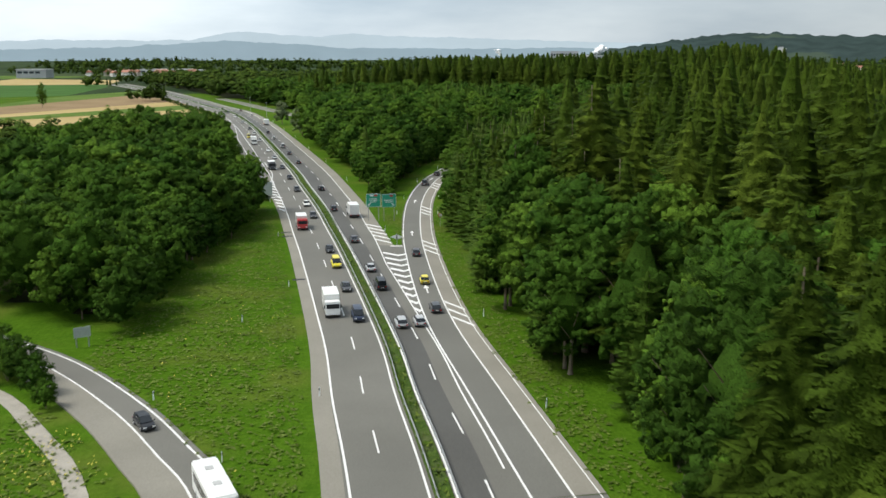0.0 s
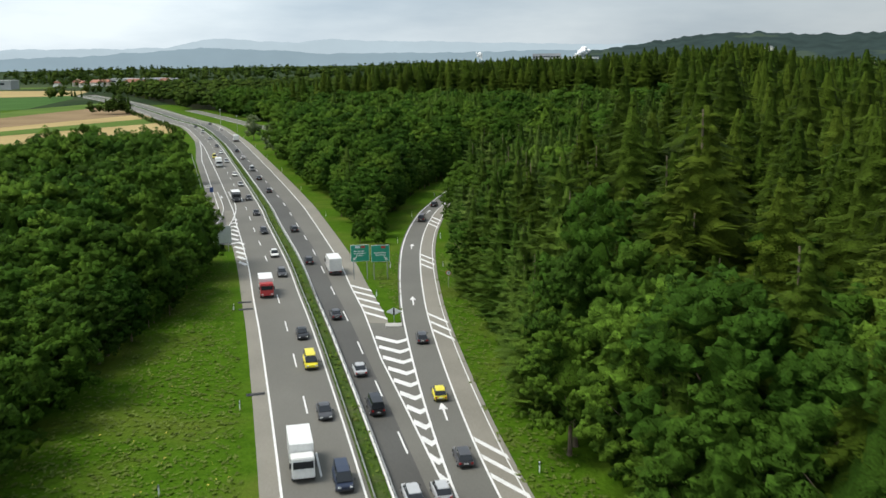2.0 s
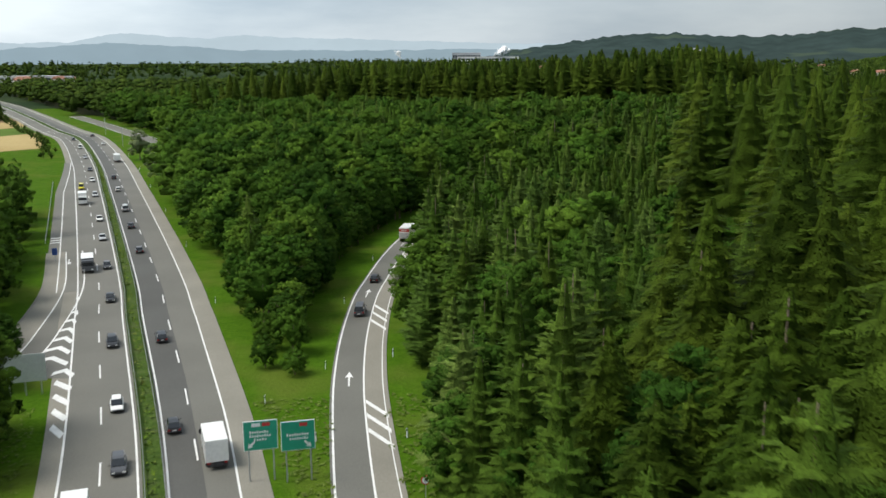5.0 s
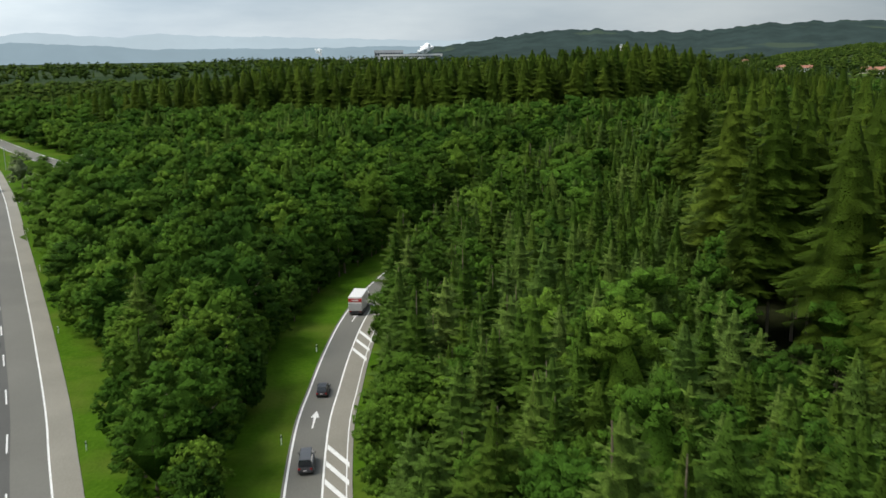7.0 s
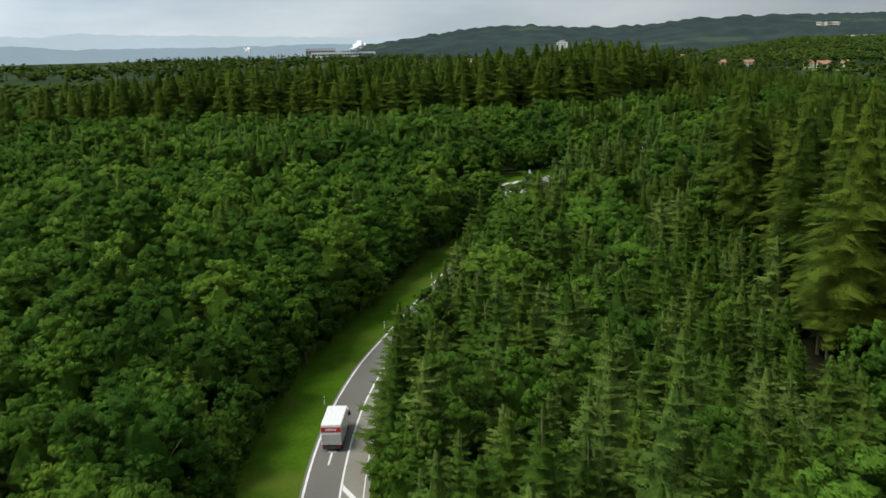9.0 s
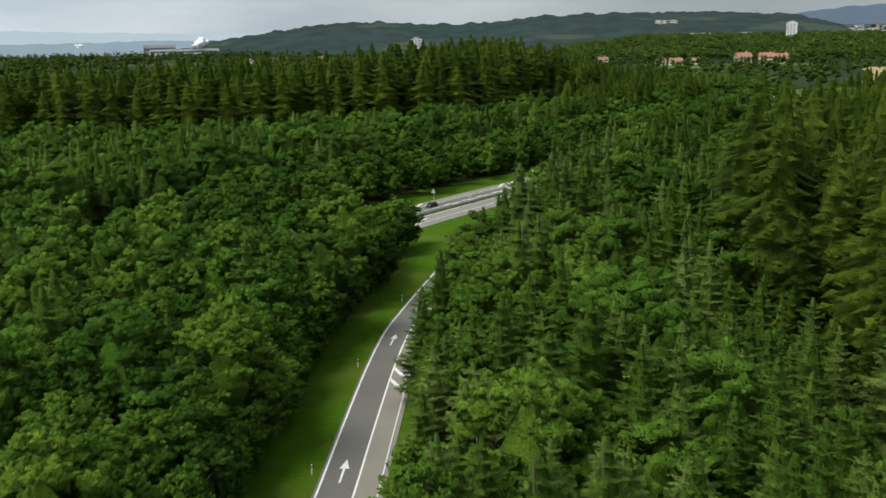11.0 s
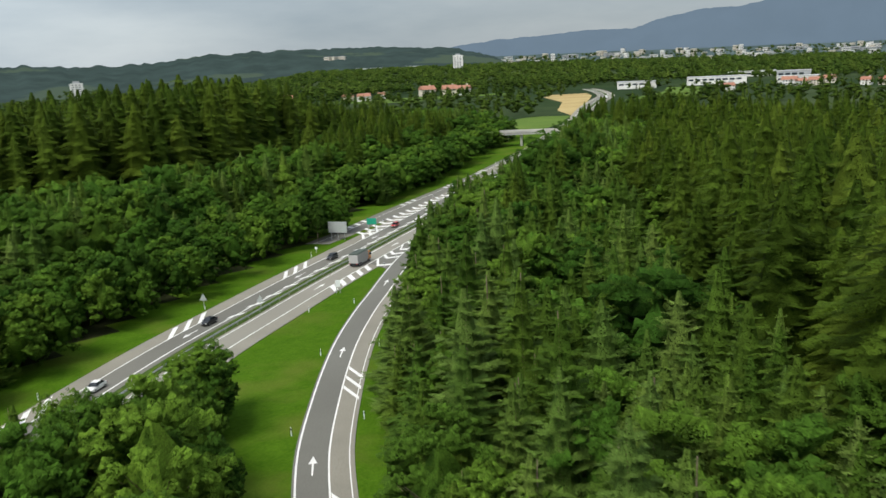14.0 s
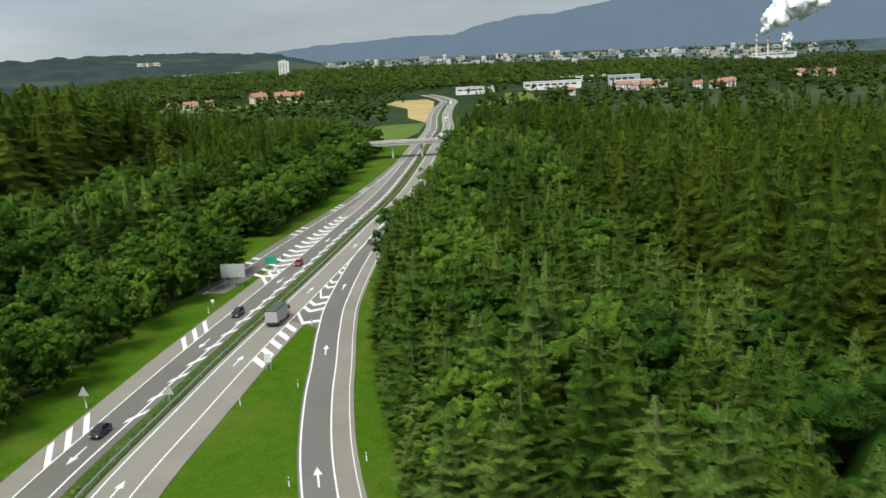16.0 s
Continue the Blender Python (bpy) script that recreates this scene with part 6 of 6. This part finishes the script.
# ---- barriers, posts and signs ----
SIGN_GREEN = plain("sign_green", (0.008, 0.25, 0.155), 0.5)
SIGN_WHITE = plain("sign_white", (0.68, 0.70, 0.70), 0.5)
SIGN_BACK = plain("sign_back_grey", (0.42, 0.45, 0.44), 0.5, 0.3)
SIGN_BLUE = plain("sign_blue", (0.02, 0.06, 0.22), 0.5)


def guard_rail(line, o, s0, s1, label, gap=4.0):
    e = tagged(new("guard_rail"), label, "guard rail")
    n = int((s1 - s0) / 4)
    pts = np.array([at(line, s, o) for s in np.linspace(s0, s1, n)])
    prof = [(-0.03, 0.42), (0.05, 0.48), (-0.02, 0.56), (0.05, 0.64), (-0.03, 0.72)]
    nr = normals(pts)
    v, f = [], []
    for p, q in zip(pts, nr):
        v += [(p[0] + q[0] * u, p[1] + q[1] * u, z) for u, z in prof]
    for i in range(n - 1):
        for k in range(4):
            a = i * 5 + k
            f.append((a, a + 5, a + 6, a + 1))
    raw("rail", v, f, STEEL, e)
    bm = bmesh.new()
    cuboid(bm, -0.05, 0.05, -0.04, 0.04, -0.1, 0.72)
    first_post = obj("post", bm, STEEL, e)
    first_post.location = (*at(line, s0, o), 0)
    for s in np.arange(s0 + gap, s1, gap):
        ob = new("post", first_post.data)
        ob.parent = e
        ob.location = (*at(line, s, o), 0)


for o in (-0.85, 0.85):
    guard_rail(M1, o, near(M1, 0, 62), near(M1, -105, 490), "galvanised steel guard rail along the grassy median")
guard_rail(M2, 0.9, near(M2, 40, 432), near(M2, 330, 600), "galvanised steel guard rail along the second median")
guard_rail(M1, -13.9, near(M1, -54, 312), near(M1, -80, 405), "steel guard rail beside the exit lane")


def delineator():
    e = tagged(new("delineator_post"), "white plastic roadside post with a black band", "post", group="roadside delineator posts")
    bm = loft([(-0.05, 0.07, 0.05, 0, 1.05), (0.05, 0.06, 0.03, 0, 0.98)])
    obj("post", bm, SIGN_WHITE, e)
    box_part("band", (-0.075, 0.075, -0.06, 0.06, 0.70, 0.90), TRIM, e)
    box_part("reflector", (-0.03, 0.03, -0.07, -0.058, 0.74, 0.86), LAMP, e)
    return e


d0 = delineator()
posts = [(-29.9, 90.9), (-19.4, 76), (10.2, 88.8), (-26.8, 119.2), (-12, 184), (-10.6, 203), (-1.6, 203), (5.2, 122), (-13.0, 92)]
posts += [tuple(at(R1, s, -1.2)) for s in np.arange(near(R1, -8.8, 225), near(R1, 140, 480), 30)]
posts += [tuple(at(R1, s, 7.0)) for s in np.arange(near(R1, -5, 228), near(R1, 110, 455), 30)]
posts += [tuple(at(M2, s, o)) for s in np.arange(near(M2, 60, 446), near(M2, 330, 600), 45) for o in (-10.4, 9.8)]
posts += [tuple(at(M1, s, -11.3)) for s in np.arange(near(M1, -12, 140), near(M1, -30, 215), 40)]
posts += [tuple(at(M1, s, 12.2)) for s in np.arange(near(M1, -28, 210), near(M1, -105, 490), 45)]
for i, (x, y) in enumerate(posts):
    e = d0 if i == 0 else copy_thing(d0, Matrix())
    e.matrix_basis = pose(x, y, -0.03, 0, 0, 10 * i)


def board(w, h, z, face, back, label, name="road_sign", legs=2):
    """A flat sign on posts; its face looks along -y."""
    e = tagged(new(name), label, "sign")
    box_part("panel", (-w / 2, w / 2, 0, 0.08, z, z + h), back, e, 0.02)
    if face:
        box_part("face", (-w / 2 + 0.06, w / 2 - 0.06, -0.012, 0.0, z + 0.06, z + h - 0.06), face, e)
    for k in range(legs):
        x = 0 if legs == 1 else -w * 0.36 + k * w * 0.72 / (legs - 1)
        box_part("post", (x - 0.07, x + 0.07, 0.08, 0.2, -0.1, z + h * 0.9), STEEL, e)
    return e


# the two green direction panels before the fork
for x, y, right in ((-15.1, 194.7, False), (-11.8, 194.3, True)):
    e = board(3.0, 2.75, 3.0, SIGN_GREEN, SIGN_WHITE, "green motorway direction sign with white lines of lettering")
    rows_ = ((0.85, 1.7, -0.1), (0.5, 1.9, 0.0), (0.15, 1.2, 0.0)) if not right else ((0.62, 2.0, 0.0), (0.25, 1.7, 0.1))
    for dz, wd, x0 in rows_:
        n_ = int(wd / 0.21)
        for k in range(n_):
            hh_ = 0.17 + 0.06 * ((k * 7) % 3 == 0)
            u0 = x0 - wd / 2 + k * wd / n_
            box_part("lettering", (u0, u0 + 0.14, -0.022, -0.012, 3.0 + 0.75 + dz, 3.0 + 0.75 + dz + hh_), SIGN_WHITE, e)
    box_part("shield", (0.15, 0.85, -0.024, -0.012, 5.22, 5.56), PAINTS["red"], e)
    if not right:
        box_part("shield", (-0.75, 0.0, -0.024, -0.012, 5.22, 5.56), SIGN_WHITE, e)
    sx = 1 if right else -1
    bm = bmesh.new()
    tip = Vector((sx * 1.15, -0.024, 3.25))
    d_ = Vector((sx * 0.72, 0, -0.69))
    s_ = Vector((d_.z, 0, -d_.x))
    q = [bm.verts.new(p) for p in (tip, tip - d_ * 0.42 + s_ * 0.30, tip - d_ * 0.36 + s_ * 0.09, tip - d_ * 0.85 + s_ * 0.09, tip - d_ * 0.85 - s_ * 0.09, tip - d_ * 0.36 - s_ * 0.09, tip - d_ * 0.42 - s_ * 0.30)]
    bm.faces.new(q)
    obj("arrow", bm, SIGN_WHITE, e)
    put(e, x, y, 8)


def disc_sign(label, x, y, z=2.3, red=True, turn=0):
    e = tagged(new("road_sign"), label, "sign")
    box_part("post", (-0.04, 0.04, 0.03, 0.1, -0.1, z + 0.4), STEEL, e)
    for name, r, d, mat in (("rim", 0.42, 0.02, PAINTS["red"] if red else SIGN_WHITE), ("face", 0.31, -0.005, SIGN_WHITE)):
        bm = bmesh.new()
        bmesh.ops.create_cone(bm, cap_ends=True, segments=24, radius1=r, radius2=r, depth=0.03, matrix=pose(0, d, z, 90, 0, 0))
        obj(name, bm, mat, e)
    for k in (-0.09, 0.05):
        box_part("numeral", (k - 0.03, k + 0.07, -0.035, -0.021, z - 0.12, z + 0.12), TRIM, e)
    return put(e, x, y, turn)


disc_sign("round white speed sign with a red rim", -1.0, 188.5)
# the black and white marker at the nose of the fork, on its kerbed island
e = tagged(new("fork_marker"), "black and white diamond marker at the ramp's fork", "sign")
bm = bmesh.new()
for k in (0, 1):
    q = [bm.verts.new(p) for p in ((0, k * 0.12, 1.0), (1.1, k * 0.12, 1.45), (0, k * 0.12, 2.0), (-1.1, k * 0.12, 1.45))]
    bm.faces.new(q if k else q[::-1])
bm.verts.ensure_lookup_table()
for i in range(4):
    bm.faces.new((bm.verts[i], bm.verts[(i + 1) % 4], bm.verts[4 + (i + 1) % 4], bm.verts[4 + i]))
bmesh.ops.recalc_face_normals(bm, faces=bm.faces[:])
obj("panel", bm, SIGN_WHITE, e)
box_part("stripe", (-0.11, 0.11, -0.02, 0.13, 1.0, 1.98), TRIM, e)
box_part("post", (-0.06, 0.06, 0.12, 0.22, -0.1, 1.9), STEEL, e)
put(e, -8.9, 169.6, 4)
island = tagged(box_part("kerb_island", (-1.1, 1.1, -0.7, 0.9, -0.1, 0.22), CONCRETE, None, 0.06), "pale concrete kerb island at the fork", "kerb")
island.location = (-8.9, 167.6, 0)

# signs seen from behind, warning triangles, small boards
put(board(4.6, 3.2, 1.6, None, SIGN_BACK, "large motorway sign seen from its grey back", legs=3), -43.2, 219.5, 10)
put(board(2.0, 1.3, 1.2, None, SIGN_BACK, "grey back of a sign beside the slip road"), -43.8, 108.5, 35)
put(board(4.9, 2.7, 1.8, None, SIGN_BACK, "large motorway sign seen from its grey back", legs=3), 147.5, 511.0, -62)
put(board(2.6, 1.6, 1.6, SIGN_GREEN, SIGN_GREEN, "small green exit sign at the slip road"), 160.5, 513.6, -60)
put(board(0.9, 1.3, 1.2, SIGN_WHITE, SIGN_WHITE, "small white board beside the joining ramp"), 113.0, 467.0, -45)
put(board(0.6, 0.6, 0.8, SIGN_WHITE, SIGN_WHITE, "small white kilometre board in the verge", legs=1), 134.5, 502.5, -55)
put(board(0.9, 1.3, 1.2, SIGN_BLUE, SIGN_BLUE, "blue sign beside the exit lane", legs=1), -60.5, 291, 10)


def triangle_sign(x, y, turn):
    e = tagged(new("warning_sign"), "triangular road warning sign seen from its grey back", "sign")
    bm = bmesh.new()
    lo, hi = ([bm.verts.new((x_, k, z_)) for x_, z_ in ((-0.75, 1.5), (0.75, 1.5), (0, 2.8))] for k in (0.0, 0.05))
    bm.faces.new(lo)
    bm.faces.new(hi[::-1])
    for a, b in ((0, 1), (1, 2), (2, 0)):
        bm.faces.new((lo[b], lo[a], hi[a], hi[b]))
    obj("panel", bm, SIGN_BACK, e)
    box_part("post", (-0.05, 0.05, 0.06, 0.16, -0.1, 2.6), STEEL, e)
    return put(e, x, y, turn)


triangle_sign(91.5, 478.5, -60)
triangle_sign(97.0, 468.6, -60)
# gully grates on the left shoulder
for x, y in ((-32.6, 182.0), (-31.6, 178.6), (-20.6, 141.5)):
    gr = tagged(new("gully_grate"), "dark iron gully grate in the shoulder", "drain cover")
    for k in range(6):
        box_part("slot", (-1.0, 1.0, -0.42 + k * 0.15, -0.33 + k * 0.15, 0, 0.02), TRIM, gr)
    s = near(M1, x, y)
    p, n = along(M1, s)
    put(gr, *(p + n * -9.6), math.degrees(math.atan2(n[1], n[0])), 0.045)
# posts with small boxes on the far part of the median
for k in (36, 96):
    mast = tagged(new("camera_mast"), "slim grey mast beside the motorway", "mast")
    box_part("pole", (-0.08, 0.08, -0.08, 0.08, 0, 7.5), STEEL, mast)
    box_part("head", (-0.3, 0.3, -0.2, 0.2, 7.5, 7.9), SIGN_BACK, mast, 0.04)
    put(mast, *at(M1, near(M1, -100, 475) + k, 13.5), 0)

# from units of the plan to metres
for thing in list(bpy.data.objects):
    if thing.parent is None and thing.type in ("MESH", "EMPTY"):
        thing.matrix_basis = Matrix.Scale(UNIT, 4) @ thing.matrix_basis
